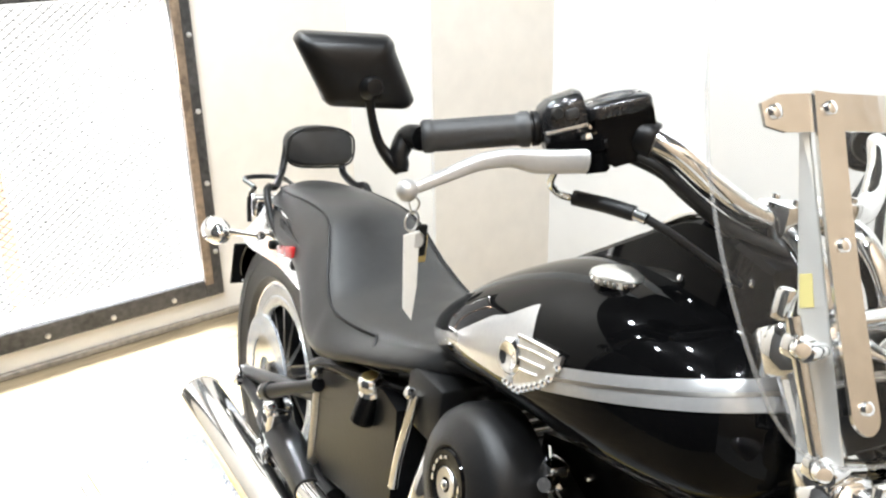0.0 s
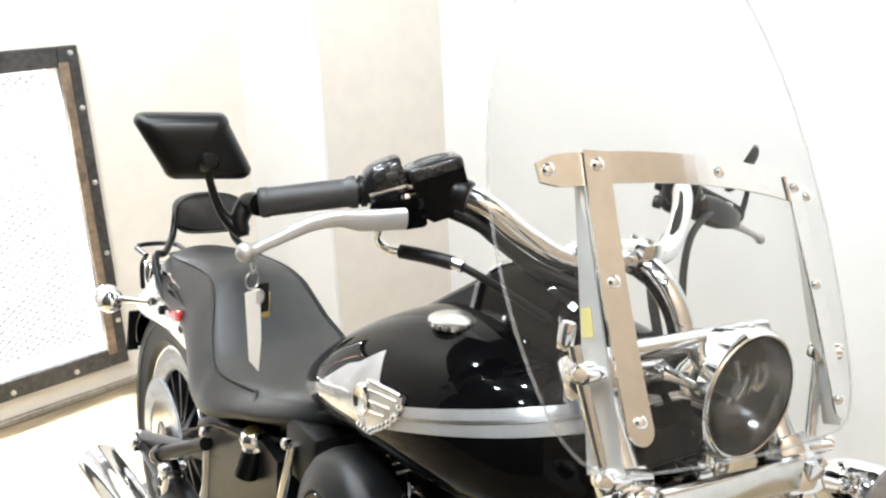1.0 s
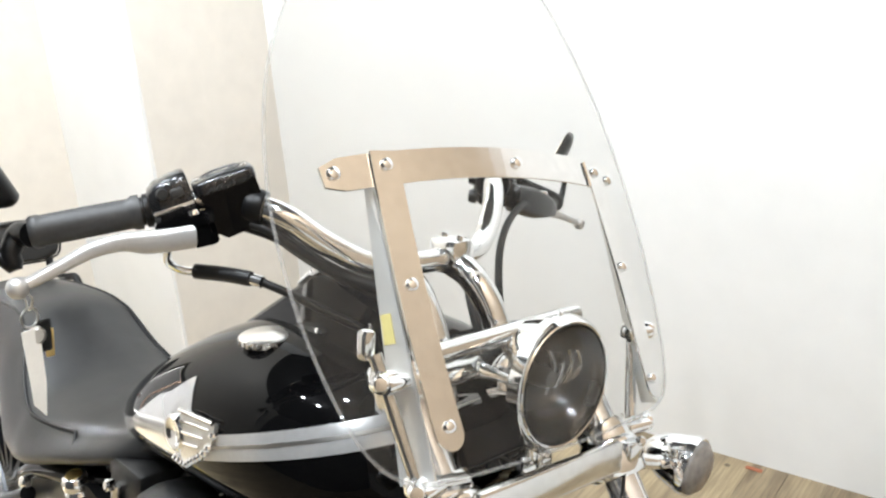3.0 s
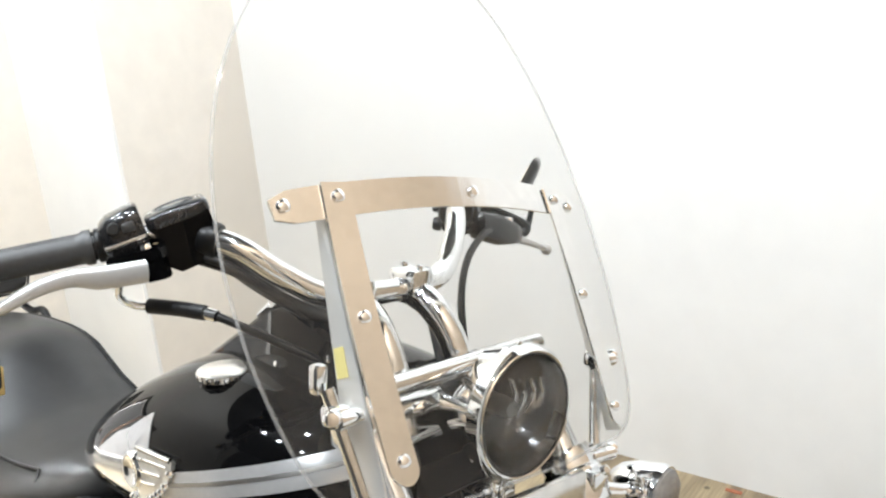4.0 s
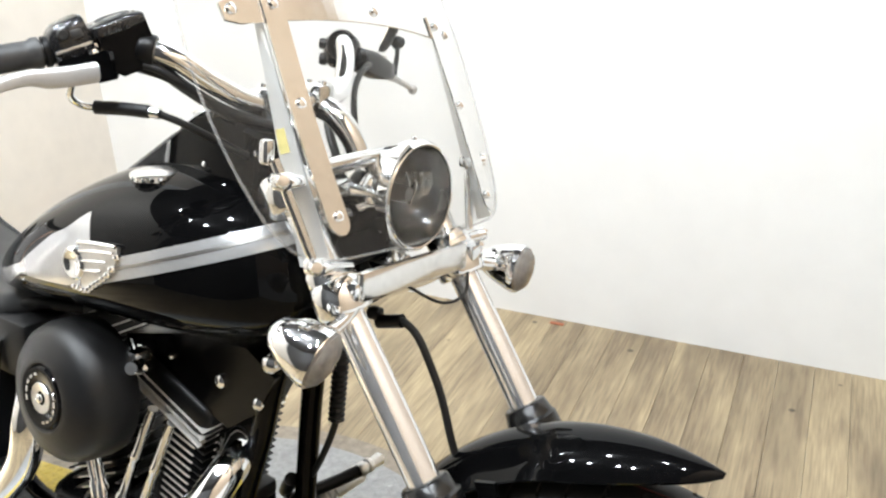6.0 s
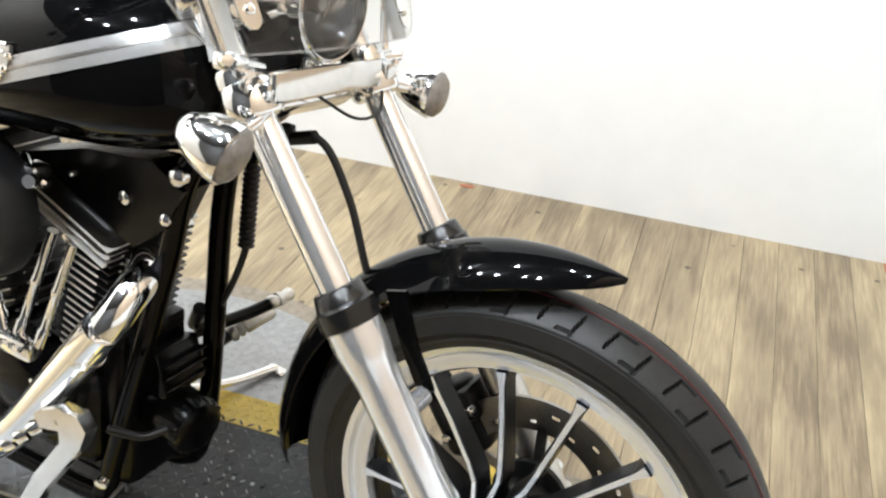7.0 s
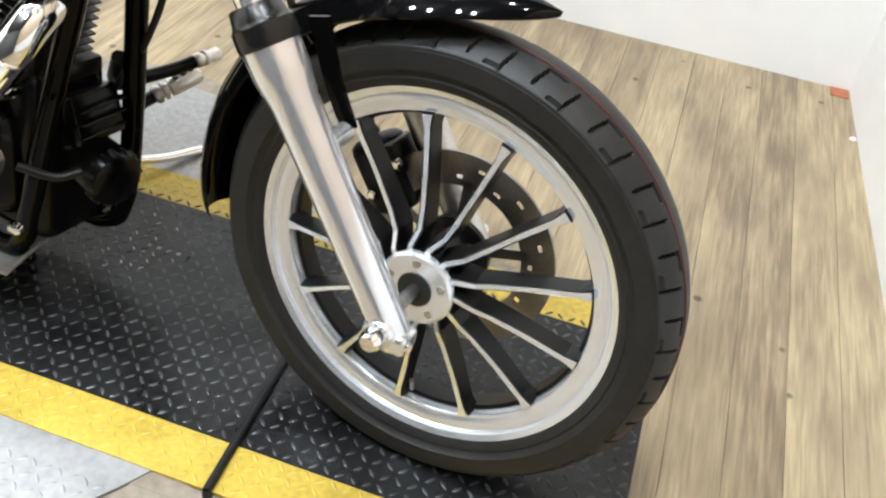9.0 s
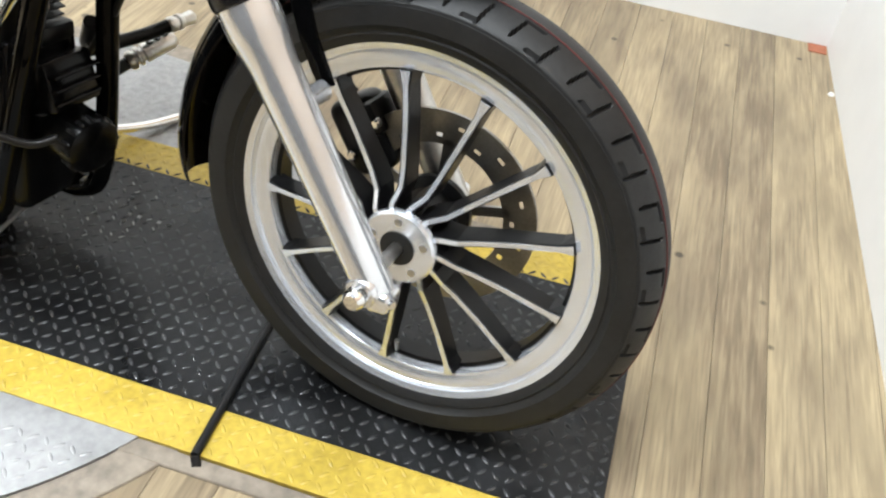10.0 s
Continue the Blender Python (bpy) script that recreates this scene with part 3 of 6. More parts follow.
# front fender
def fender_mesh(R, half, a0, a1, n=44, drop=0.035, tip=0.6):
    rings = []
    for i in range(n + 1):
        t = i / n
        th = radians(a0 + (a1 - a0) * t)
        w = half * max(0.012, 1 - max(0.0, 1 - t / 0.30) ** 2) ** 0.72 if tip < 0.5 else half * (1 - (1 - tip) * max(0, 1 - t / 0.12) ** 2)
        w *= 1 - (1 - max(tip, 0.6)) * max(0, (t - 0.88) / 0.12) ** 2
        out, inn = [], []
        for k in range(-9, 10):
            v = k / 9
            r = R - drop * min(1.0, w / half + 0.05) * abs(v) ** 2.3
            out.append((r * math.cos(th), w * v, r * math.sin(th)))
            inn.append(((r - 0.003) * math.cos(th), w * v * 0.97, (r - 0.003) * math.sin(th)))
        rings.append(out + inn[::-1])
    return loft(rings)


fender = part("front_fender", fender_mesh(0.394, 0.068, 77.6, 189, drop=0.042, tip=0.25), GLOSS, bike, "gloss black front fender", Matrix.Translation(AX))
for y in (-0.078, 0.084):
    rows = []
    for x, z, hw in ((-0.168, 0.655, 0.014), (-0.156, 0.622, 0.012), (-0.142, 0.585, 0.011), (-0.122, 0.548, 0.011), (-0.112, 0.532, 0.009)):
        rows.append([(x - hw, y - 0.003, z - 0.004), (x + hw, y - 0.003, z + 0.004), (x + hw, y + 0.003, z + 0.004), (x - hw, y + 0.003, z - 0.004)])
    part("fender_bracket", loft(rows), GLOSS, fender, "gloss black flat fender bracket", sharp=30)

# ---- tank ----
TANK = ((-0.400, 0.085, 0.815, 0.915), (-0.425, 0.125, 0.785, 0.945), (-0.47, 0.160, 0.765, 0.966), (-0.54, 0.182, 0.752, 0.980), (-0.62, 0.191, 0.745, 0.983), (-0.70, 0.190, 0.740, 0.972), (-0.78, 0.183, 0.735, 0.945), (-0.86, 0.172, 0.730, 0.905), (-0.93, 0.152, 0.722, 0.860), (-0.99, 0.126, 0.715, 0.816), (-1.03, 0.095, 0.712, 0.780), (-1.055, 0.06, 0.715, 0.757))


TANK_X = np.linspace(-TANK[0][0], -TANK[-1][0], 160)
TANK_LINES = []
for j in (1, 2, 3):
    line = smooth_path([(-q[0], q[j], 0) for q in TANK], 8)
    TANK_LINES.append(np.interp(TANK_X, [p.x for p in line], [p.y for p in line]))


def tank_at(x):
    return [float(np.interp(-x, TANK_X, TANK_LINES[j])) for j in (0, 1, 2)]


def tank_point(x, ph, grow=0.0):
    """A place on the tank's skin: ph 0 to the right, 90 up, in degrees."""
    w, z0, z1 = tank_at(x)
    zc = z0 + (z1 - z0) * 0.46
    c, s = math.cos(radians(ph)), math.sin(radians(ph))
    h = (z1 - zc) if s > 0 else (zc - z0)
    e = 0.80
    y = -(w + grow) * math.copysign(abs(c) ** e, c)
    z = zc + (h + grow) * math.copysign(abs(s) ** e, s)
    return Vector((x, y + yc(x) - 0.012, z))


def stations(n=40):
    return [TANK[0][0] + (TANK[-1][0] - TANK[0][0]) * (0.5 - 0.5 * math.cos(math.pi * i / n)) for i in range(n + 1)]


tank = part("fuel_tank", loft([[tank_point(x, 360 * k / 96) for k in range(96)] for x in stations(56)]), GLOSS, bike, "gloss black teardrop fuel tank with a silver stripe")


def tank_band(x0, x1, lo, hi, grow, n=40, m=6):
    """A thin band on the tank's skin between two heights that change along it."""
    rows = []
    for i in range(n + 1):
        x = x0 + (x1 - x0) * i / n
        w, z0, z1 = tank_at(x)
        zc = z0 + (z1 - z0) * 0.46
        row = []
        for j in range(m + 1):
            z = lo(x) + (hi(x) - lo(x)) * j / m
            h = (z1 - zc) if z > zc else (zc - z0)
            s = max(-1, min(1, (z - zc) / h))
            ph = math.degrees(math.asin(math.copysign(abs(s) ** (1 / 0.80), s)))
            row.append(ph)
        rows.append([tank_point(x, p, grow) for p in row] + [tank_point(x, p, grow - 0.003) for p in row[::-1]])
    return loft(rows)



def mid(x):
    return 0.870 + 0.33 * (x + 0.60)


part("stripe", tank_band(-0.412, -0.66, lambda x: mid(x) - 0.0155, lambda x: mid(x) + 0.0155, 0.0012), SILVER, tank, "wide silver stripe with a thin grey line")
part("pinstripe", tank_band(-0.414, -0.655, lambda x: mid(x) - 0.001, lambda x: mid(x) + 0.0030, 0.0022, 40, 2), STEEL, tank, "thin grey line on the stripe")
PANEL_X = (-1.04, -0.93, -0.865, -0.82, -0.775, -0.745, -0.712, -0.700, -0.688, -0.682)
PANEL_TOP = (0.752, 0.790, 0.815, 0.845, 0.876, 0.889, 0.912, 0.919, 0.898, 0.880)
PANEL_LOW = (0.735, 0.765, 0.800, 0.803, 0.808, 0.812, 0.818, 0.822, 0.828, 0.840)
part("silver_panel", tank_band(-0.682, -1.04, lambda x: float(np.interp(x, PANEL_X, PANEL_LOW)), lambda x: float(np.interp(x, PANEL_X, PANEL_TOP)), 0.0014, 60, 10), SILVER, tank, "silver painted panel that widens to the tank's rear")


def on_tank(x, z, grow=0.0):
    w, z0, z1 = tank_at(x)
    zc = z0 + (z1 - z0) * 0.46
    h = (z1 - zc) if z > zc else (zc - z0)
    q = max(-1, min(1, (z - zc) / h))
    return tank_point(x, math.degrees(math.asin(math.copysign(abs(q) ** 1.25, q))), grow)


def tank_normal(x, z):
    a, b, c = on_tank(x, z), on_tank(x + 0.004, z), on_tank(x, z + 0.004)
    nrm = (b - a).cross(c - a)
    return nrm if nrm.y < 0 else -nrm


badge_at = (-0.711, 0.852)
badge = part("tank_badge", lathe([(0, 0.006), (0.012, 0.0065), (0.015, 0.009), (0.019, 0.009), (0.0225, 0.006), (0.023, 0.0), (0.023, -0.004), (0, -0.004)], 40, aim(on_tank(*badge_at), tank_normal(*badge_at))), CHROME, tank, "round chrome medallion with a feathered wing")
# the wing: a broad fan from the medallion forward, its lower edge scalloped by feather tips
WING = ((-0.700, 0.824, 0.880), (-0.690, 0.820, 0.882), (-0.672, 0.832, 0.884), (-0.655, 0.842, 0.886), (-0.640, 0.853, 0.888), (-0.629, 0.865, 0.889), (-0.624, 0.874, 0.888))
rows = []
for x, lo, hi in WING:
    rows.append([on_tank(x, lo + (hi - lo) * k / 6, 0.0050) for k in range(7)] + [on_tank(x, lo + (hi - lo) * k / 6, -0.001) for k in range(6, -1, -1)])
part("badge_wing", loft(rows), CAST, badge, "cast chrome wing with feathered edge")
part("wing_edge", tube([on_tank(-0.700, 0.881, 0.006), on_tank(-0.665, 0.886, 0.0075), on_tank(-0.626, 0.889, 0.006)], [0.003, 0.0035, 0.003], 8, 5), CHROME, badge, "bright rolled wing edge")
for k in range(3):
    a, b = 0.870 - 0.012 * k, 0.880 - 0.013 * k
    part("feather", tube([on_tank(-0.698, a, 0.0055), on_tank(-0.668, (a + b) / 2 + 0.001, 0.0068), on_tank(-0.632 - 0.011 * k, b, 0.0055)], [0.0018, 0.0024, 0.0018], 8, 4), CHROME, badge)
for k in range(11):
    t = k / 10
    x = -0.624 - 0.090 * t
    z = float(np.interp(x, (-0.715, -0.690, -0.672, -0.655, -0.640, -0.629, -0.624), (0.820, 0.820, 0.832, 0.842, 0.853, 0.865, 0.877)))
    part("feather_tip", lathe([(0, 0.0045), (0.0042, 0.0035), (0.0058, 0), (0.0042, -0.0035), (0, -0.0045)], 10, Matrix.Translation(on_tank(x, z, 0.005))), CHROME, badge)

cap_m = aim((-0.648, -0.152, 0.9620), (-0.02, -0.04, 1.0)) @ Matrix.Scale(0.93, 4)
cap = part("filler_cap", lathe([(0, 0.0122), (0.017, 0.0122), (0.019, 0.0112), (0.026, 0.0112), (0.031, 0.0105), (0.0335, 0.009), (0.0335, 0.0075), (0.0318, 0.007), (0.0318, 0.000), (0, 0.000)], 48, cap_m), CAPMETAL, tank, "round brushed chrome filler cap with knurled rim")
part("filler_neck", lathe([(0, 0.001), (0.0305, 0.001), (0.0315, -0.004), (0.033, -0.034), (0, -0.034)], 40, cap_m), GLOSS, cap, "gloss black filler neck")
for k in range(18):
    a = 2 * math.pi * k / 18
    part("knurl", box(0.005, 0.0075, 0.007, 0.0015, 1), CHROME, cap, "", cap_m @ Matrix.Rotation(a, 4, "Z") @ Matrix.Translation((0.0322, 0, 0.0045)))
# raised instrument cowl on the tank's middle
rows = []
for x, near, far, top in ((-0.905, -0.072, -0.025, 0.876), (-0.890, -0.078, -0.018, 0.885), (-0.740, -0.098, -0.008, 0.970), (-0.600, -0.118, -0.012, 1.049), (-0.580, -0.119, -0.014, 1.054), (-0.560, -0.119, -0.020, 1.054), (-0.480, -0.113, -0.046, 1.030), (-0.462, -0.110, -0.050, 0.990), (-0.450, -0.102, -0.055, 0.930)):
    rows.append([Vector((x, near - 0.012, 0.860)), Vector((x, near - 0.002, top - 0.006)), Vector((x, near + 0.003, top)), Vector((x, far - 0.003, top)), Vector((x, far + 0.002, top - 0.006)), Vector((x, far + 0.012, 0.860))])
part("instrument_cowl", loft(rows), GLOSS, tank, "gloss black angular cowl on the tank's middle", sharp=18)
part("cowl_trim", tube([(-0.640, -0.112, 1.028), (-0.600, -0.116, 1.052), (-0.575, -0.116, 1.060)], [0.002, 0.005, 0.003], 8, 4), CHROME, tank, "small chrome clip on the cowl's edge")
for k, (x, z) in enumerate(((-0.585, 0.985), (-0.545, 0.975), (-0.500, 1.010))):
    part("cowl_screw", bolt((x, -0.1235 + 0.004 * k, z), (0.0, -0.99, 0.1), 0.0045, 0.003), CHROME, tank)
part("filler_surround", tube([(-0.60, -0.115, 0.972), (-0.54, -0.10, 0.972), (-0.49, -0.09, 0.955), (-0.455, -0.085, 0.925)], 0.006, 10, 5), GLOSS, tank, "gloss black trim edge beside the cap")

# ---- seat ----
# x, half width of the top, half width of the skirt, underside, crown, drop from crown to edge
SEAT = ((-0.93, 0.062, 0.075, 0.700, 0.745, 0.012), (-1.00, 0.115, 0.135, 0.675, 0.742, 0.018), (-1.08, 0.132, 0.165, 0.652, 0.728, 0.026), (-1.15, 0.142, 0.182, 0.634, 0.716, 0.030), (-1.22, 0.152, 0.193, 0.610, 0.708, 0.030), (-1.28, 0.160, 0.196, 0.592, 0.713, 0.034), (-1.32, 0.154, 0.192, 0.588, 0.724, 0.034), (-1.37, 0.138, 0.186, 0.600, 0.748, 0.030), (-1.42, 0.116, 0.172, 0.630, 0.776, 0.026), (-1.47, 0.098, 0.158, 0.650, 0.802, 0.022), (-1.52, 0.090, 0.148, 0.665, 0.812, 0.020), (-1.60, 0.088, 0.142, 0.680, 0.811, 0.020), (-1.70, 0.090, 0.136, 0.690, 0.800, 0.018), (-1.78, 0.078, 0.118, 0.700, 0.788, 0.016), (-1.83, 0.045, 0.070, 0.712, 0.775, 0.012))


def seat_ring(q):
    """One cross-section: a crowned top, a tight rounded edge and a flank that spreads downwards."""
    x, wt, wb, z0, z1, drop = q
    ze = z1 - drop
    half = [(wt * k / 8, z1 - drop * (k / 8) ** 2.2) for k in range(8)]
    half += [(wt + 0.004, ze - 0.001), (wt + 0.008, ze - 0.006)]
    half += [(wt + 0.008 + (wb - wt - 0.008) * math.sin(0.5 * math.pi * k / 7), ze - 0.006 + (z0 + 0.014 - ze + 0.006) * k / 7) for k in range(1, 8)]
    half += [(wb - 0.010, z0 + 0.003), (wb * 0.5, z0)]
    near = [Vector((x, -y + yc(x), z)) for y, z in half]
    k = float(np.interp(x, (-1.46, -1.38), (0.90, 0.76)))
    far = [Vector((x, y * k + yc(x), z)) for y, z in half[:0:-1]]
    return near + [Vector((x, yc(x), z0))] + far


def dense(rows, n):
    a = np.array(rows)
    t = np.linspace(0, len(rows) - 1, n)
    cols = []
    for j in range(a.shape[1]):
        line = smooth_path([(i, a[i, j], 0) for i in range(len(rows))], 8)
        cols.append(np.interp(t, [p.x for p in line], [p.y for p in line]))
    return [tuple(float(q) for q in row) for row in zip(*cols)]


seat = part("seat", loft([seat_ring(q) for q in dense(SEAT, 90)]), LEATHER, bike, "black vinyl two-up seat with a raised step", sharp=60)
welt = []
for x, wt, wb, z0, z1, drop in dense(SEAT[3:], 60):
    welt.append(Vector((x, -wt - 0.0055 + yc(x), z1 - drop - 0.001)))
welt = [welt[0] + Vector((0.030, -0.022, -0.026)), welt[0] + Vector((0.014, -0.008, -0.008))] + welt
part("piping", tube(welt, 0.0032, 8, 0), SOFT, seat, "raised seam piping")
part("piping", tube([Vector((p.x, yc(p.x) + (yc(p.x) - p.y) * float(np.interp(p.x, (-1.46, -1.38), (0.90, 0.76))), p.z)) for p in welt[2:]], 0.0032, 8, 0), SOFT, seat, "raised seam piping")

# ---- handlebar and controls ----
def bar_line(sg):
    if sg < 0:
        return [(-0.714, -0.382, 1.108), (-0.678, -0.290, 1.125), (-0.655, -0.240, 1.133), (-0.622, -0.200, 1.134), (-0.583, -0.168, 1.122), (-0.556, -0.132, 1.092), (-0.535, -0.085, 1.067)]
    return [(-0.785, 0.393, 1.108), (-0.715, 0.300, 1.116), (-0.655, 0.228, 1.122), (-0.606, 0.178, 1.126), (-0.572, 0.142, 1.106), (-0.545, 0.100, 1.074), (-0.532, 0.060, 1.062)]


BAR = bar_line(-1) + [(-0.526, -0.015, 1.062)] + bar_line(1)[::-1]
bars = part("handlebar", tube(BAR, 0.0136, 20, 8), CHROME, bike, "chrome handlebar on curved risers")
for y, y1 in ((-0.062, -0.066), (0.026, 0.034)):
    part("riser", tube([(-0.522, y, 1.056), (-0.492, y, 1.044), (-0.462, (y + y1) / 2, 1.010), (-0.442, y1, 0.955), (-0.432, y1, 0.92)], [0.018, 0.017, 0.016, 0.016, 0.019], 16, 5), CHROME, bars, "curved chrome riser")
    part("riser_clamp", box(0.046, 0.038, 0.044, 0.009, 2, (-0.527, y, 1.064)), CHROME, bars, "chrome riser clamp")
    for dx in (-0.013, 0.013):
        part("clamp_screw", bolt((-0.527 + dx, y, 1.086), (0, 0, 1), 0.005, 0.004), CHROME, bars)


def along(sg, y, dx=0.0, dz=0.0):
    """A place beside the bar at the given distance from the middle."""
    pts = bar_line(sg)
    ys = [abs(p[1] + 0.005) for p in pts][::-1]
    return Vector((float(np.interp(y, ys, [p[0] for p in pts][::-1])) + dx, sg * y - 0.005, float(np.interp(y, ys, [p[2] for p in pts][::-1])) + dz))


def mirror_set(sg):
    st = along(sg, 0.385, 0.012, -0.004)
    if sg < 0:
        st = Vector((-0.716, -0.380, 1.106))
        c, piv = Vector((-0.745, -0.443, 1.163)), Vector((-0.732, -0.434, 1.152))
        low = Vector((-0.728, -0.396, 1.074))
    else:
        c, piv = Vector((-0.755, 0.506, 1.126)), Vector((-0.738, 0.498, 1.108))
        low = Vector((-0.716, 0.452, 1.052))
    knee = st + (Vector((-0.020, -0.006, -0.003)) if sg < 0 else Vector((0.006, sg * 0.010, -0.012)))
    m = part("mirror_stem", tube([st, knee, low + Vector((-0.004, 0, 0.012)), low, low + (piv - low) * 0.25 + Vector((-0.012 if sg < 0 else 0, sg * 0.008, 0.0)), low + (piv - low) * 0.7 + Vector((-0.006 if sg < 0 else 0, sg * 0.006, 0)), piv], [0.013, 0.012, 0.010, 0.009, 0.0052, 0.0044, 0.006], 14, 6), SATIN, bars, "curved black mirror stem")
    part("pivot", lathe([(0, 0.014), (0.008, 0.013), (0.012, 0.006), (0.012, -0.006), (0, -0.012)], 16, aim(piv, (1, 0, 0.2))), SATIN, m)
    outline = []
    for (u0, v0), (a0, a1), r in (((0.036, 0.037), (0, 90), 0.011), ((-0.062, 0.034), (90, 180), 0.010), ((-0.033, -0.036), (190, 265), 0.013), ((0.062, -0.034), (275, 355), 0.012)):
        cu, cv = u0 - math.copysign(r, u0), v0 - math.copysign(r, v0)
        outline += [(cu + r * math.cos(radians(a0 + (a1 - a0) * k / 5)), cv + r * math.sin(radians(a0 + (a1 - a0) * k / 5))) for k in range(6)]
    ring = lambda k, x: [Vector((x, (-sg) * u * k, v * k)) for u, v in outline]
    shell = loft([ring(0.95, -0.021), ring(1.0, -0.018), ring(1.0, -0.010), ring(0.985, -0.004), ring(0.93, 0.003), ring(0.82, 0.009), ring(0.62, 0.0135), ring(0.35, 0.016), ring(0.12, 0.0168)])
    turn = Matrix.Translation(c) @ Matrix.Rotation(radians(-14 if sg < 0 else 35), 4, "Z") @ Matrix.Rotation(radians(8 if sg < 0 else 25), 4, "Y") @ Matrix.Diagonal((1.0, 1, 1, 1) if sg < 0 else (0.50, 1, 1.18, 1))
    part("mirror", shell, SATIN, m, "black rectangular mirror housing", turn)
    part("mirror_glass", loft([ring(0.90, -0.0225), ring(0.90, -0.0205)]), CHROME, m, "mirror glass", turn, smooth=False)


def grip(a, b):
    d = (a - b).normalized()
    L = (a - b).length
    prof = [(0, L), (0.0145, L), (0.0168, L - 0.003), (0.0168, L - 0.010), (0.0156, L - 0.013)]
    for k in range(14):
        z = L - 0.016 - k * (L - 0.03) / 14
        prof += [(0.0162, z), (0.0158, z - 0.0025)]
    prof += [(0.0160, 0.010), (0.0182, 0.006), (0.0182, -0.001)]
    g = part("grip", lathe(prof + [(0, -0.001)], 28, aim(b, d)), GRIP, bars, "ribbed black rubber grip")
    part("grip_collar", lathe([(0.0150, -0.001), (0.0150, -0.004), (0.0178, -0.005), (0.0178, -0.011), (0.0150, -0.012), (0.0150, -0.020), (0, -0.020)], 28, aim(b, d)), SATIN, g, "black throttle collar")
    return g


def hand_lever(name, line, ball, k=1.0):
    """A flat tapering blade with a swollen root and a ball end."""
    pts = smooth_path(line + [ball], 7)
    rings = []
    for i, q in enumerate(pts):
        t = i / (len(pts) - 1)
        hw = 0.0105 - 0.0045 * t
        hh = float(np.interp(t, (0, 0.12, 0.28, 0.42, 0.7, 1.0), (0.0118, 0.0118, 0.0118, 0.0088, 0.0070, 0.0056)))
        hw, hh = hw * k, hh * k
        rings.append([q + Vector((hw * math.copysign(abs(math.cos(a)) ** 0.7, math.cos(a)), 0, hh * math.copysign(abs(math.sin(a)) ** 0.7, math.sin(a)))) for a in [2 * math.pi * k / 16 for k in range(16)]])
    lv = part(name, loft(rings), BLADE, bars, "satin silver curved hand lever with a ball end")
    part("ball_end", lathe([(0, 0.0115), (0.006, 0.010), (0.010, 0.0055), (0.0115, 0), (0.010, -0.0055), (0.006, -0.010), (0, -0.0115)], 18, Matrix.Translation(ball) @ Matrix.Scale(k ** 0.5, 4)), BLADE, lv)
    return lv


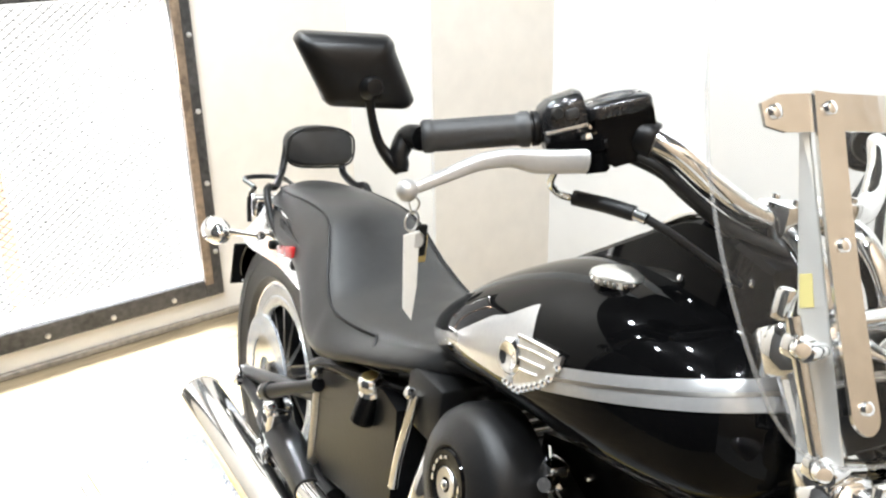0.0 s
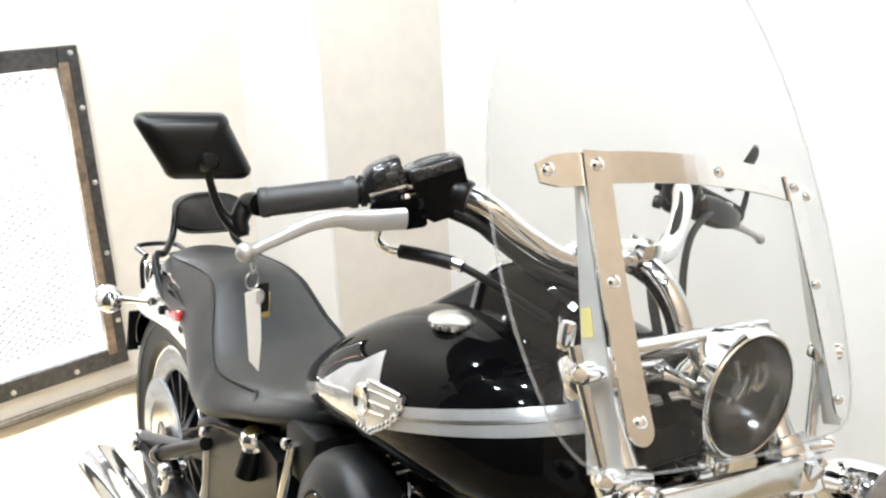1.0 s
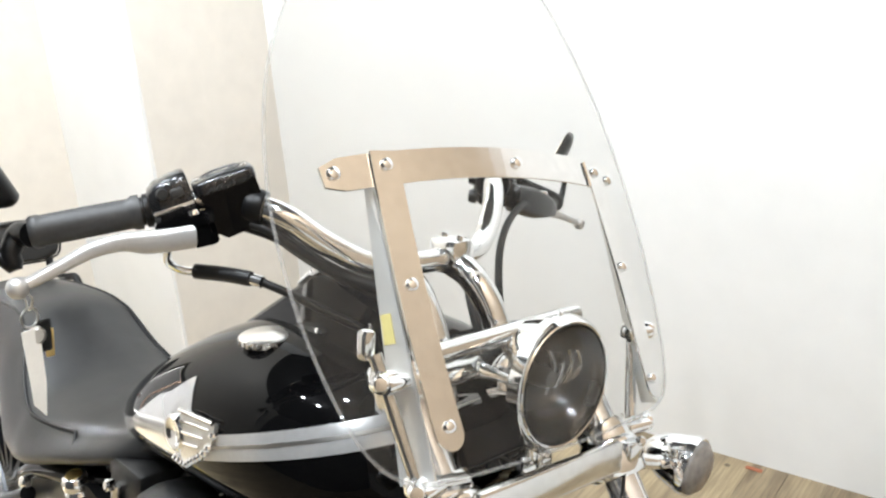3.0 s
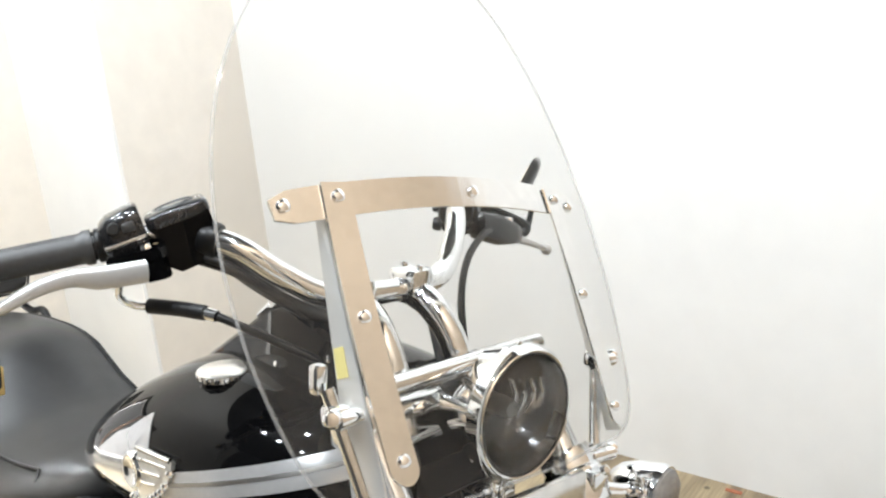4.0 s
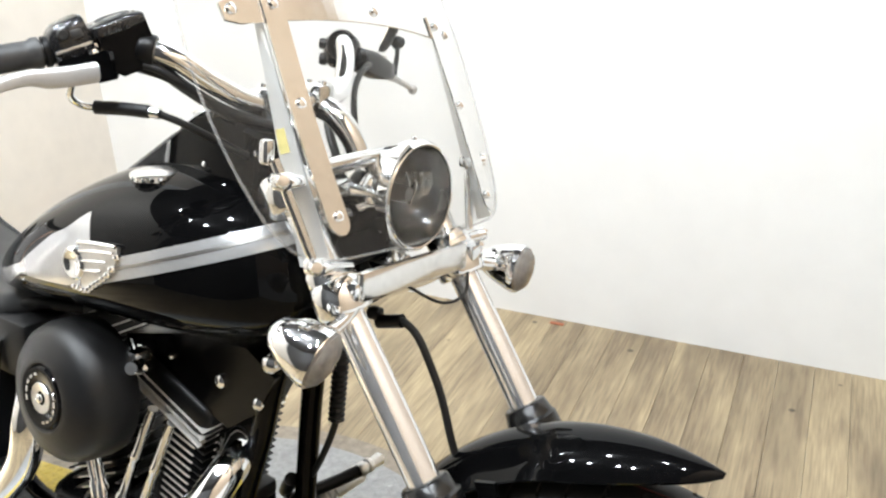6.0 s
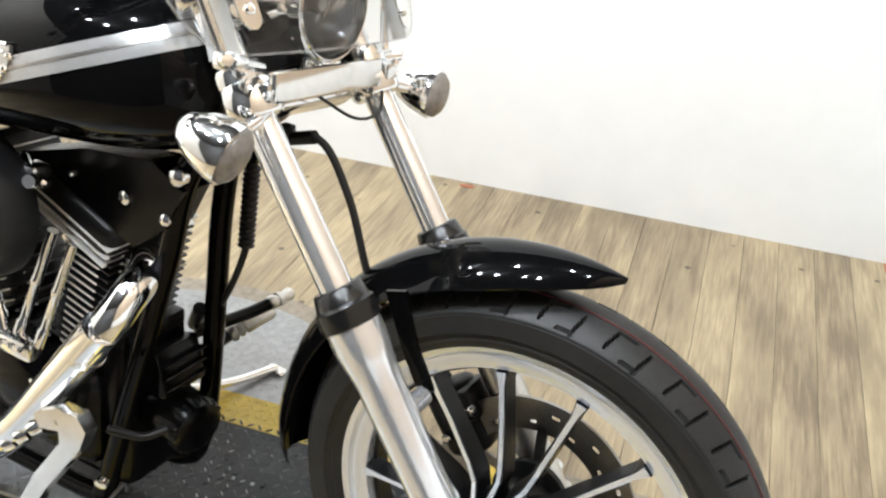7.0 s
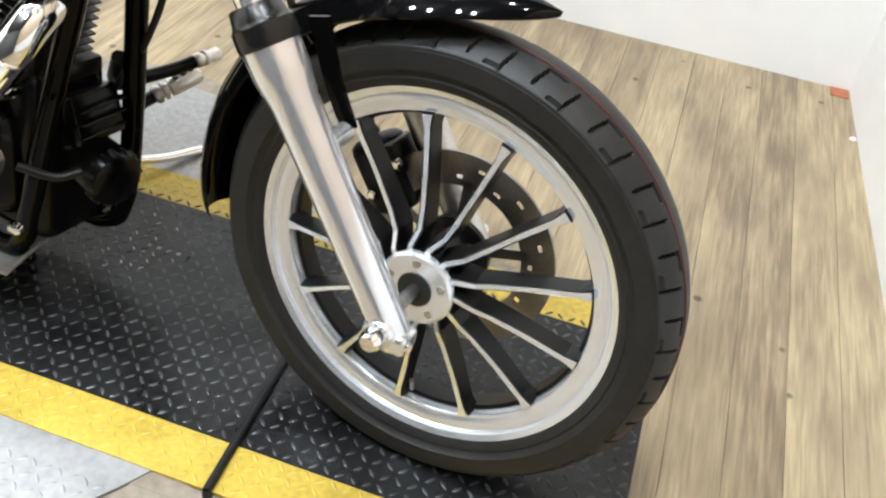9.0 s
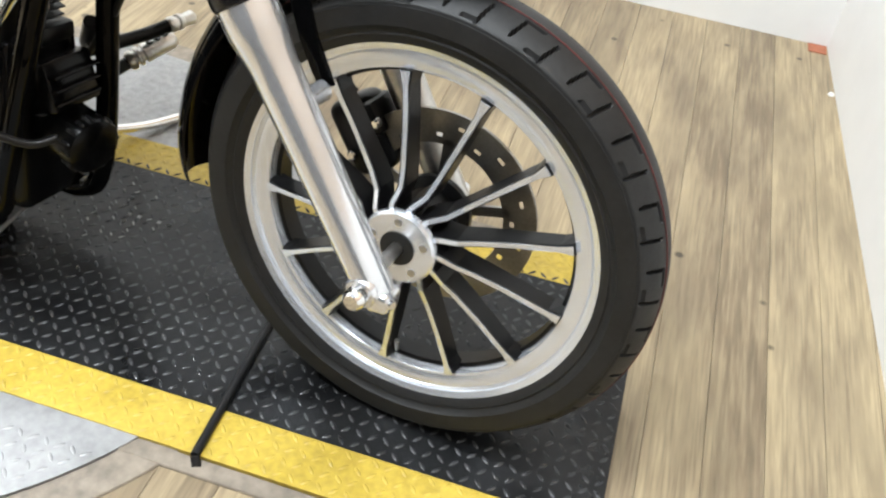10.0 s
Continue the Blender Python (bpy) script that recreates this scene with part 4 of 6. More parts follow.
def right_controls():
    grip(Vector((-0.714, -0.382, 1.108)), Vector((-0.673, -0.285, 1.1255)))
    # axes of the master cylinder: along the bar, back from it, up
    u = Vector((0.371, 0.870, 0.323)).normalized()
    w = (Vector((0, 0, 1)) - u.z * u).normalized()
    b = w.cross(u)
    turn = Matrix((u, b, w)).transposed().to_4x4()
    at = Matrix.Translation((-0.622, -0.250, 1.155)) @ turn
    body = loft([[Vector((x, y, z)) for x, z in ((0.002, -0.010), (0.0615, -0.010), (0.0620, -0.052), (0.056, -0.060), (0.014, -0.062), (0.003, -0.052))] for y in (-0.001, 0.002, 0.040, 0.044)])
    bmesh.ops.bevel(body, geom=[e for e in body.edges if e.calc_face_angle(0) > 0.7], offset=0.003, segments=2, affect="EDGES")
    ms = part("master_cylinder", body, GLOSS, bars, "gloss black brake master cylinder", at, sharp=30)
    lid = loft([[Vector((0.031 + (x - 0.031) * k, 0.023 + (y - 0.023) * k, z)) for x, y in [(0.031 + 0.033 * math.copysign(abs(math.cos(a)) ** 0.35, math.cos(a)), 0.023 + 0.025 * math.copysign(abs(math.sin(a)) ** 0.35, math.sin(a))) for a in [2 * math.pi * q / 36 for q in range(36)]]] for k, z in ((0.95, -0.013), (1.0, -0.0115), (1.0, -0.003), (0.97, -0.0005), (0.90, 0.0012), (0.60, 0.0030), (0.25, 0.0036))])
    part("cover", lid, COVER, ms, "black domed reservoir cover", at)
    for r in (0.012, 0.0165):
        part("cover_ring", lathe([(r - 0.0012, 0.0030), (r, 0.0042), (r + 0.0012, 0.0030), (r, 0.0015)], 32, at @ Matrix.Translation((0.031, 0.023, 0)) @ Matrix.Diagonal((1.2, 1.0, 1, 1)), closed=True), GRIP, ms, "oval ring pressed into the cover")
    for x in (0.006, 0.056):
        part("cover_screw", bolt((x, 0.023, 0.0005), (0, 0, 1), 0.0035, 0.0025), CHROME, ms, "", at)
    part("sight_window", lathe([(0, 0.002), (0.008, 0.002), (0.010, 0.0), (0.010, -0.002), (0, -0.002)], 20, at @ aim((0.040, 0.0015, -0.048), (0, -1, 0))), DARK, ms)
    clamp = part("bar_clamp", lathe([(0.013, -0.010), (0.018, -0.010), (0.0195, -0.007), (0.0195, 0.007), (0.018, 0.010), (0.013, 0.010)], 28, aim((-0.606, -0.188, 1.131), (0.72, 0.62, -0.20)), closed=True), SATIN, ms, "black bar clamp")
    # switch housing: two half shells; the seam's bright metal paints a highlight
    hs = Matrix.Translation((-0.653, -0.262, 1.137)) @ turn
    shell = loft([[Vector((x, 0.024 * k * math.copysign(abs(math.cos(a)) ** 0.6, math.cos(a)), (0.027 if math.sin(a) > 0 else 0.023) * k * math.copysign(abs(math.sin(a)) ** 0.6, math.sin(a)) + dz)) for a in [2 * math.pi * q / 32 for q in range(32)]] for x, k, dz in ((-0.020, 0.74, -0.006), (-0.017, 0.86, -0.004), (-0.008, 0.96, -0.001), (0.008, 1.0, 0.0), (0.020, 1.0, 0.001), (0.024, 0.94, 0.001))])
    sw = part("switch_housing", shell, COVER, bars, "glossy black switch housing", hs)
    part("housing_seam", box(0.042, 0.0490, 0.0040, 0.0015, 2, (0.002, 0, -0.004)), STEEL, sw, "thin seam between the half shells, coloured bright for the highlight along it", hs)
    part("switch_button", box(0.013, 0.006, 0.010, 0.0025, 2, (0.010, -0.0235, 0.010)), GRIP, sw, "grey rocker switch", hs)
    part("switch_button", lathe([(0, 0.004), (0.005, 0.004), (0.0065, 0.001), (0.0065, -0.003), (0, -0.003)], 16, hs @ aim((-0.004, -0.0215, 0.013), (0, -1, 0.1))), DARK, sw, "round black push button")
    # lever perch: a wedge in front of the housing
    up = Vector((0.70, 0.66, 0.26)).normalized()
    wp = (Vector((0, 0, 1)) - up.z * up).normalized()
    bp = wp.cross(up)
    pm = Matrix.Translation((-0.630, -0.290, 1.112)) @ Matrix((up, bp, wp)).transposed().to_4x4()
    wedge = loft([[Vector((x, y, z)) for x, y in ((0.000, 0.0), (0.056, 0.0), (0.060, 0.010), (0.050, 0.040), (0.008, 0.034))] for z in (-0.006, 0.007)])
    wedge2 = loft([[Vector((x, y, z)) for x, y in ((0.034, 0.001), (0.056, 0.001), (0.058, 0.012), (0.048, 0.036), (0.034, 0.030))] for z in (-0.026, -0.005)])
    both = merge(wedge, wedge2)
    bmesh.ops.bevel(both, geom=[e for e in both.edges if e.calc_face_angle(0) > 0.7], offset=0.0018, segments=2, affect="EDGES")
    perch = part("lever_perch", both, GLOSS, bars, "gloss black lever perch", pm, sharp=30)
    part("pivot_pin", lathe([(0, 0.004), (0.005, 0.0035), (0.0065, 0), (0.0065, -0.004), (0, -0.004)], 14, pm @ Matrix.Translation((0.038, 0.016, 0.008))), CHROME, perch)
    hand_lever("brake_lever", [Vector((-0.603, -0.264, 1.109)), Vector((-0.622, -0.282, 1.104)), Vector((-0.637, -0.300, 1.101)), Vector((-0.650, -0.318, 1.101)), Vector((-0.665, -0.342, 1.093)), Vector((-0.678, -0.368, 1.078)), Vector((-0.687, -0.392, 1.065))], Vector((-0.689, -0.405, 1.060)))
    mirror_set(-1)


def left_controls():
    grip(along(1, 0.398), along(1, 0.285))
    # two half shells round the bar, with rockers on the inner face
    e = (along(1, 0.270) - along(1, 0.225)).normalized()
    w = (Vector((0, 0, 1)) - e.z * e).normalized()
    hs = Matrix.Translation((-0.660, 0.240, 1.108)) @ Matrix((e, w.cross(e), w)).transposed().to_4x4()
    shell = loft([[Vector((x, 0.031 * k * math.copysign(abs(math.cos(a)) ** 0.75, math.cos(a)), 0.029 * k * math.copysign(abs(math.sin(a)) ** 0.75, math.sin(a)))) for a in [2 * math.pi * q / 28 for q in range(28)]] for x, k in ((-0.028, 0.70), (-0.025, 0.84), (-0.018, 0.93), (0.0, 1.0), (0.018, 1.0), (0.026, 0.92), (0.030, 0.75))])
    sw = part("switch_housing", shell, COVER, bars, "glossy black switch housing", hs)
    part("housing_seam", box(0.050, 0.0625, 0.003, 0.001, 1, (0, 0, -0.004)), GRIP, sw, "thin grey seam", hs)
    for x, z, r in ((-0.012, 0.012, 0.008), (0.008, 0.011, 0.009), (-0.004, -0.013, 0.010)):
        part("switch_button", lathe([(0, 0.007), (r * 0.8, 0.006), (r, 0.002), (r, -0.006), (0, -0.006)], 16, hs @ aim((x, 0.031, z), (0, 1, 0.1))), SOFT, sw)
    part("bar_clamp", lathe([(0.013, -0.009), (0.022, -0.009), (0.024, -0.006), (0.024, 0.006), (0.022, 0.009), (0.013, 0.009)], 26, aim((-0.626, 0.199, 1.122), e), closed=True), SATIN, sw, "black bar clamp")
    # lever perch: a tapering block in front of the housing
    a, b = Vector((-0.628, 0.238, 1.098)), Vector((-0.644, 0.350, 1.070))
    rings = []
    for t, hy, hz in ((0.0, 0.010, 0.012), (0.06, 0.016, 0.020), (0.45, 0.018, 0.023), (0.80, 0.017, 0.017), (0.96, 0.014, 0.013), (1.0, 0.009, 0.008)):
        c = a.lerp(b, t)
        rings.append([c + Vector((hy * math.copysign(abs(math.cos(q)) ** 0.5, math.cos(q)), 0, hz * math.copysign(abs(math.sin(q)) ** 0.5, math.sin(q)))) for q in [2 * math.pi * k / 20 for k in range(20)]])
    perch = part("lever_perch", loft(rings), BOOT, bars, "black clutch lever perch", sharp=40)
    part("pivot_pin", lathe([(0, 0.004), (0.006, 0.0035), (0.0075, 0), (0.0075, -0.004), (0, -0.004)], 14, Matrix.Translation(a.lerp(b, 0.72) + Vector((0.004, 0, 0.018)))), CHROME, perch)
    hand_lever("clutch_lever", [Vector((-0.640, 0.318, 1.068)), Vector((-0.645, 0.350, 1.063)), Vector((-0.652, 0.385, 1.052)), Vector((-0.659, 0.425, 1.039))], Vector((-0.663, 0.447, 1.031)), 0.68)
    mirror_set(1)


right_controls()
left_controls()
# brake line, throttle cables, clutch cable
hose = part("brake_line", tube([(-0.622, -0.282, 1.094), (-0.630, -0.278, 1.080), (-0.632, -0.262, 1.068), (-0.627, -0.245, 1.065)], 0.0042, 10, 5), CHROME, bars, "chrome brake line with a black sleeve")
part("sleeve", tube([(-0.629, -0.248, 1.0652), (-0.600, -0.230, 1.0650), (-0.574, -0.215, 1.0630)], 0.0080, 12, 3), SOFT, hose, "black rubber sleeve")
part("ferrule", tube([(-0.575, -0.2155, 1.0630), (-0.562, -0.209, 1.0610)], 0.0062, 10, 1), CHROME, hose)
part("lower_line", tube([(-0.562, -0.209, 1.061), (-0.545, -0.190, 1.050), (-0.525, -0.150, 1.025), (-0.50, -0.09, 0.985), (-0.46, -0.05, 0.93)], 0.0045, 10, 6), SOFT, hose)
part("throttle_cable", tube([(-0.625, -0.215, 1.118), (-0.590, -0.185, 1.108), (-0.560, -0.145, 1.075), (-0.535, -0.10, 1.040), (-0.49, -0.075, 1.02), (-0.455, -0.085, 0.96), (-0.47, -0.09, 0.90)], 0.0050, 10, 6), SOFT, bars, "black throttle cable")
part("throttle_cable", tube([(-0.620, -0.205, 1.112), (-0.585, -0.175, 1.098), (-0.555, -0.135, 1.066), (-0.525, -0.09, 1.026), (-0.48, -0.06, 1.00), (-0.445, -0.075, 0.94), (-0.46, -0.08, 0.88)], 0.0050, 10, 6), SOFT, bars)
part("control_harness", tube([(-0.605, -0.190, 1.122), (-0.575, -0.155, 1.085), (-0.545, -0.115, 1.055), (-0.50, -0.07, 1.035)], 0.008, 10, 6), SOFT, bars, "black wiring under the bar")
part("clutch_cable", tube([(-0.625, 0.272, 1.086), (-0.610, 0.241, 1.089), (-0.575, 0.171, 1.068), (-0.530, 0.113, 1.025), (-0.50, 0.10, 0.93), (-0.45, 0.08, 0.80)], 0.0050, 10, 6), SOFT, bars, "black clutch cable")
part("left_harness", tube([(-0.60, 0.175, 1.10), (-0.57, 0.10, 1.03), (-0.52, 0.07, 0.96), (-0.47, 0.05, 0.88)], 0.0065, 10, 6), SOFT, bars)

# keys hanging on the brake lever
keys = tagged(empty("key_ring", BIKE), "keys and a white paper tag hanging from the brake lever", "keys")
kx, ky, kz = -0.690, -0.396, 1.046
part("ring", lathe([(0.010 + 0.0012 * math.cos(a), 0.0012 * math.sin(a)) for a in [k * math.pi / 3 for k in range(6)]], 24, aim((kx, ky, kz - 0.018), (1, 0.4, 0)), closed=True), STEEL, keys)
part("wire_loop", tube([(kx, ky - 0.004, kz + 0.012), (kx + 0.012, ky, kz + 0.004), (kx, ky, kz - 0.010), (kx - 0.012, ky, kz + 0.004), (kx, ky - 0.004, kz + 0.012)], 0.0011, 6, 5), STEEL, keys)
part("tag", loft([[Vector((kx + 0.006, ky + u, kz + v)) for u, v in ((-0.011, -0.030), (0.006, -0.026), (0.009, -0.085), (0.007, -0.122), (-0.004, -0.108))], [Vector((kx + 0.0075, ky + u, kz + v)) for u, v in ((-0.011, -0.030), (0.006, -0.026), (0.009, -0.085), (0.007, -0.122), (-0.004, -0.108))]]), PAPER, keys, "white folded paper tag", smooth=False)
part("key", box(0.003, 0.014, 0.034, 0.002, 1, (kx - 0.004, ky + 0.014, kz - 0.040)), SATIN, keys, "black headed key")
part("key", box(0.0025, 0.009, 0.030, 0.001, 1, (kx - 0.008, ky + 0.020, kz - 0.050)), BRASS, keys, "brass key")
part("fob", lathe([(0, 0.004), (0.007, 0.004), (0.009, 0.002), (0.009, -0.002), (0.007, -0.004), (0, -0.004)], 20, aim((kx + 0.004, ky + 0.004, kz - 0.036), (1, -0.3, 0))), STEEL, keys, "round metal fob")

# ---- windshield ----
PIV = Matrix.Translation((-0.4, -0.17, 1.12))
SH = tagged(empty("windshield", BIKE @ PIV @ Matrix.Rotation(radians(-3.2), 4, "X") @ PIV.inverted()), "clear curved windshield on polished steel brackets", "windshield")


def shield_point(y, z, out=0.0):
    return Vector((-0.4255 - 0.49 * (z - 1.185) - 0.46 * y ** 2 + out * 0.9, y - 0.004, z + out * 0.4))


SHIELD_EDGE = ((0.928, 0.175), (0.934, 0.205), (0.95, 0.228), (0.98, 0.246), (1.04, 0.263), (1.10, 0.271), (1.17, 0.270), (1.25, 0.254), (1.32, 0.224), (1.38, 0.182), (1.42, 0.135), (1.445, 0.085), (1.455, 0.04))
FAR = 0.90
rings = []
for z, w in dense(SHIELD_EDGE, 48):
    rings.append([shield_point(w * k / 14 * (FAR if k > 0 else 1), z, 0.0018) for k in range(-14, 15)] + [shield_point(w * k / 14 * (FAR if k > 0 else 1), z, -0.0018) for k in range(14, -15, -1)])
screen = part("screen", loft(rings), SHIELD, SH, "clear polycarbonate sheet with rounded corners")
rim_line = [shield_point(-w, z) for z, w in dense(SHIELD_EDGE, 48)]
rim_line = rim_line + [shield_point(w * k / 6, 1.4555) for k, w in ((-4, 0.04), (0, 0.04), (4, 0.04))] + [shield_point(w * FAR, z) for z, w in dense(SHIELD_EDGE, 48)[::-1]]
rim_line += [shield_point(0.1575 - 0.3325 * k / 12, 0.928) for k in range(1, 13)]
part("screen_edge", tube(rim_line, 0.0017, 8, 0), RIMCLEAR, screen, "polished light edge of the sheet")


def strap(name, line, half, label=""):
    """A flat steel strap lying on the screen's outer face; line of (y, z), half width along the other axis."""
    rows = []
    for i, (y, z) in enumerate(line):
        y0, z0 = line[max(i - 1, 0)]
        y1, z1 = line[min(i + 1, len(line) - 1)]
        d = Vector((y1 - y0, z1 - z0)).normalized()
        q = Vector((-d.y, d.x)) * (half[i] if isinstance(half, list) else half)
        rows.append([shield_point(y + q.x * u, z + q.y * u, o) for u, o in ((-1, 0.0032), (1, 0.0032), (1, 0.0062), (-1, 0.0062))])
    return part(name, loft(rows), POLISHED, SH, label, smooth=False)


def arch(y):
    """Height of the cross strap's middle line."""
    return 1.1927 - 0.034 * y - 0.425 * y * y


n = 24
ends = [0.0085, 0.0140] + [0.0145] * (n - 4) + [0.0140, 0.0085]
strap("top_strap", [(-0.222 + 0.420 * i / (n - 1), arch(-0.222 + 0.420 * i / (n - 1))) for i in range(n)], ends, "polished steel strap across the screen")
for sg in (-1, 1):
    st, w = [], []
    low = 0.0 if sg < 0 else 0.012
    for t in [k / 12 * 0.94 for k in range(13)] + [0.952, 0.966, 0.978, 0.988, 0.996, 1.0]:
        w.append(0.0148 * max(0.04, 1 - max(0.0, (t - 0.941) / 0.059) ** 2) ** 0.5)
        st.append((sg * (0.156 + 0.002 * t + 0.004 * math.sin(math.pi * t)), 1.2025 - low - 0.252 * t))
    rows = []
    for (y, z), hw in zip(st, w):
        rows.append([shield_point(y + u * hw, z, o) for u, o in ((-1, 0.0064), (1, 0.0064), (1, 0.0094), (-1, 0.0094))])
    part("side_strap", loft(rows), POLISHED, SH, "polished steel strap down the screen", smooth=False)
    for yy, zz in ((0.157, 1.190), (0.161, 1.087), (0.158, 0.970)):
        part("strap_screw", bolt(shield_point(sg * yy, zz - low, 0.0094), (0.9, 0, 0.44), 0.0062, 0.005), CHROME, SH)
    part("strap_screw", bolt(shield_point(-0.211 if sg < 0 else 0.189, arch(sg * 0.200), 0.0062), (0.9, 0, 0.44), 0.0065, 0.005), CHROME, SH)
    # inner plate behind the screen
    rows = []
    for t in (0, 0.2, 0.4, 0.6, 0.8, 0.95, 1.0):
        y, z = 0.166 + 0.008 * t, 1.180 - 0.250 * t
        far_y, far_o = y + 0.005 + 0.009 * t, -(0.007 + 0.026 * t)
        rows.append([shield_point(sg * y, z, -0.003), shield_point(sg * far_y, z, far_o), shield_point(sg * (far_y + 0.002), z, far_o), shield_point(sg * (y + 0.002), z, -0.003)])
    pl = part("inner_plate", loft(rows), BRACKET, SH, "steel bracket plate behind the screen", smooth=False)
    if sg < 0:
        rows = []
        for t in (0.45, 0.50, 0.55):
            y, z = 0.166 + 0.008 * t, 1.180 - 0.250 * t
            far_y, far_o = y + 0.005 + 0.009 * t, -(0.007 + 0.026 * t)
            q = lambda u, g: shield_point(sg * (y + (far_y - y) * u + g), z, -0.003 + (far_o + 0.003) * u)
            rows.append([q(0.40, 0.0024), q(0.90, 0.0024), q(0.90, 0.0032), q(0.40, 0.0032)])
        part("sticker", loft(rows), STICKER, pl, "small yellow sticker", smooth=False)
    # clamp rod and clamps
    ya = sg * 0.202
    up, dn = (Vector((-0.369, ya, 1.010)), Vector((-0.332, sg * 0.186, 0.920))) if sg < 0 else (Vector((-0.372, 0.186, 0.998)), Vector((-0.345, 0.162, 0.897)))
    rod = part("clamp_rod", tube([up + (up - dn) * 0.25, dn - (up - dn) * 0.08], 0.0066, 14, 1), CHROME, SH, "chrome clamp rod")
    for c in (up, dn):
        part("clamp", merge(box(0.021, 0.022, 0.020, 0.005, 2, c), lathe([(0, 0.018), (0.007, 0.018), (0.008, 0.015), (0.008, -0.014), (0, -0.014)], 16, aim(c + Vector((0.012, -sg * 0.004, 0)), (0.3, sg, 0.1)))), CHROME, rod, "chrome clamp")
        part("clamp_knob", lathe([(0, 0.008), (0.006, 0.007), (0.009, 0.003), (0.009, -0.004), (0, -0.006)], 14, aim(c + Vector((0.013, sg * 0.014, 0.004)), (0.7, sg * 0.6, 0.2))), CHROME, rod)
    if sg < 0:
        part("clamp_block", box(0.014, 0.013, 0.028, 0.004, 2, (-0.386, sg * 0.210, 1.040)), CHROME, rod, "", None)
    part("clamp_arm", tube([dn, Vector((-0.338, sg * 0.122, 0.905))], 0.009, 14, 1), CHROME, rod)
part("strap_screw", bolt(shield_point(0.016, arch(0.016), 0.0062), (0.9, 0, 0.44), 0.0062, 0.005), CHROME, SH)

# ---- headlamp ----
LM = aim((-0.362, 0.024, 0.957), (1.0, -0.03, 0.02)) @ Matrix.Scale(0.90, 4)
head = part("headlamp", lathe([(0, -0.110), (0.03, -0.107), (0.052, -0.088), (0.065, -0.055), (0.072, -0.018), (0.0745, -0.002), (0.081, 0.0), (0.0825, 0.006), (0.0815, 0.014), (0.076, 0.020), (0.0715, 0.018), (0.070, 0.010), (0.0695, 0.0)], 56, LM), CHROME, bike, "chrome headlamp with a clear lens")
part("reflector", lathe([(0.069, 0.002), (0.060, -0.020), (0.045, -0.040), (0.025, -0.052), (0.0, -0.056)], 48, LM), mat("lamp_reflector", (0.20, 0.20, 0.205), 0.16, 1.0, vary=0.05, vscale=20), head, "bright reflector bowl")
part("lens", lathe([(0.0705, 0.013), (0.06, 0.019), (0.04, 0.024), (0.02, 0.026), (0, 0.0265), (0, 0.0245), (0.02, 0.024), (0.04, 0.022), (0.06, 0.017), (0.0705, 0.011)], 48, LM), LENS, head, "clear glass lens")
part("lens_ring", lathe([(0.0715, 0.0185), (0.0735, 0.0195), (0.0735, 0.0160), (0.0715, 0.0150)], 48, LM, closed=True), SOFT, head, "thin black seal round the lens")
part("bulb_shield", lathe([(0, 0.002), (0.010, 0.0), (0.013, -0.012), (0.013, -0.04), (0, -0.04)], 20, LM @ Matrix.Translation((0, 0, -0.004))), STEEL, head)
for k in range(4):
    a = radians(25 + k * 11)
    part("reflector_flute", tube([LM @ Vector((0.018 + 0.010 * k, -0.010 - 0.034 * math.cos(a) * 0 + 0.006 * k - 0.02, -0.030 + 0.006 * k)), LM @ Vector((0.028 + 0.010 * k, 0.004, -0.026 + 0.006 * k)), LM @ Vector((0.020 + 0.010 * k, 0.028, -0.026 + 0.006 * k))], 0.0035, 8, 4), CHROME, head, "bright flute in the reflector")
visor = []
for i in range(13):
    a = radians(-75 + 150 * i / 12)
    u = Vector((-math.cos(a), math.sin(a), 0))
    k = math.cos(a * 0.95)
    visor.append([LM @ (u * 0.083 + Vector((0, 0, 0.002))), LM @ (u * 0.0855 + Vector((0, 0, 0.014 + 0.008 * max(0, k)))), LM @ (u * 0.0868 + Vector((0, 0, 0.014 + 0.008 * max(0, k)))), LM @ (u * 0.0845 + Vector((0, 0, 0.002)))])
part("visor", loft(visor), CHROME, head, "short chrome lamp visor")
part("lamp_mount", merge(tube([(-0.365, -0.002, 0.90), (-0.37, -0.002, 0.865), (-0.40, -0.002, 0.85)], 0.014, 12, 4), box(0.04, 0.05, 0.022, 0.006, 2, (-0.375, -0.002, 0.868))), CHROME, head, "chrome lamp mount")
for k in range(6):
    part("rim_clip", bolt(LM @ Vector((0.0815 * math.cos(k * 1.047 + .5), 0.0815 * math.sin(k * 1.047 + .5), 0.002)), (-0.2, -0.6 + 0.2 * k, 0.3), 0.004, 0.003), CHROME, head)

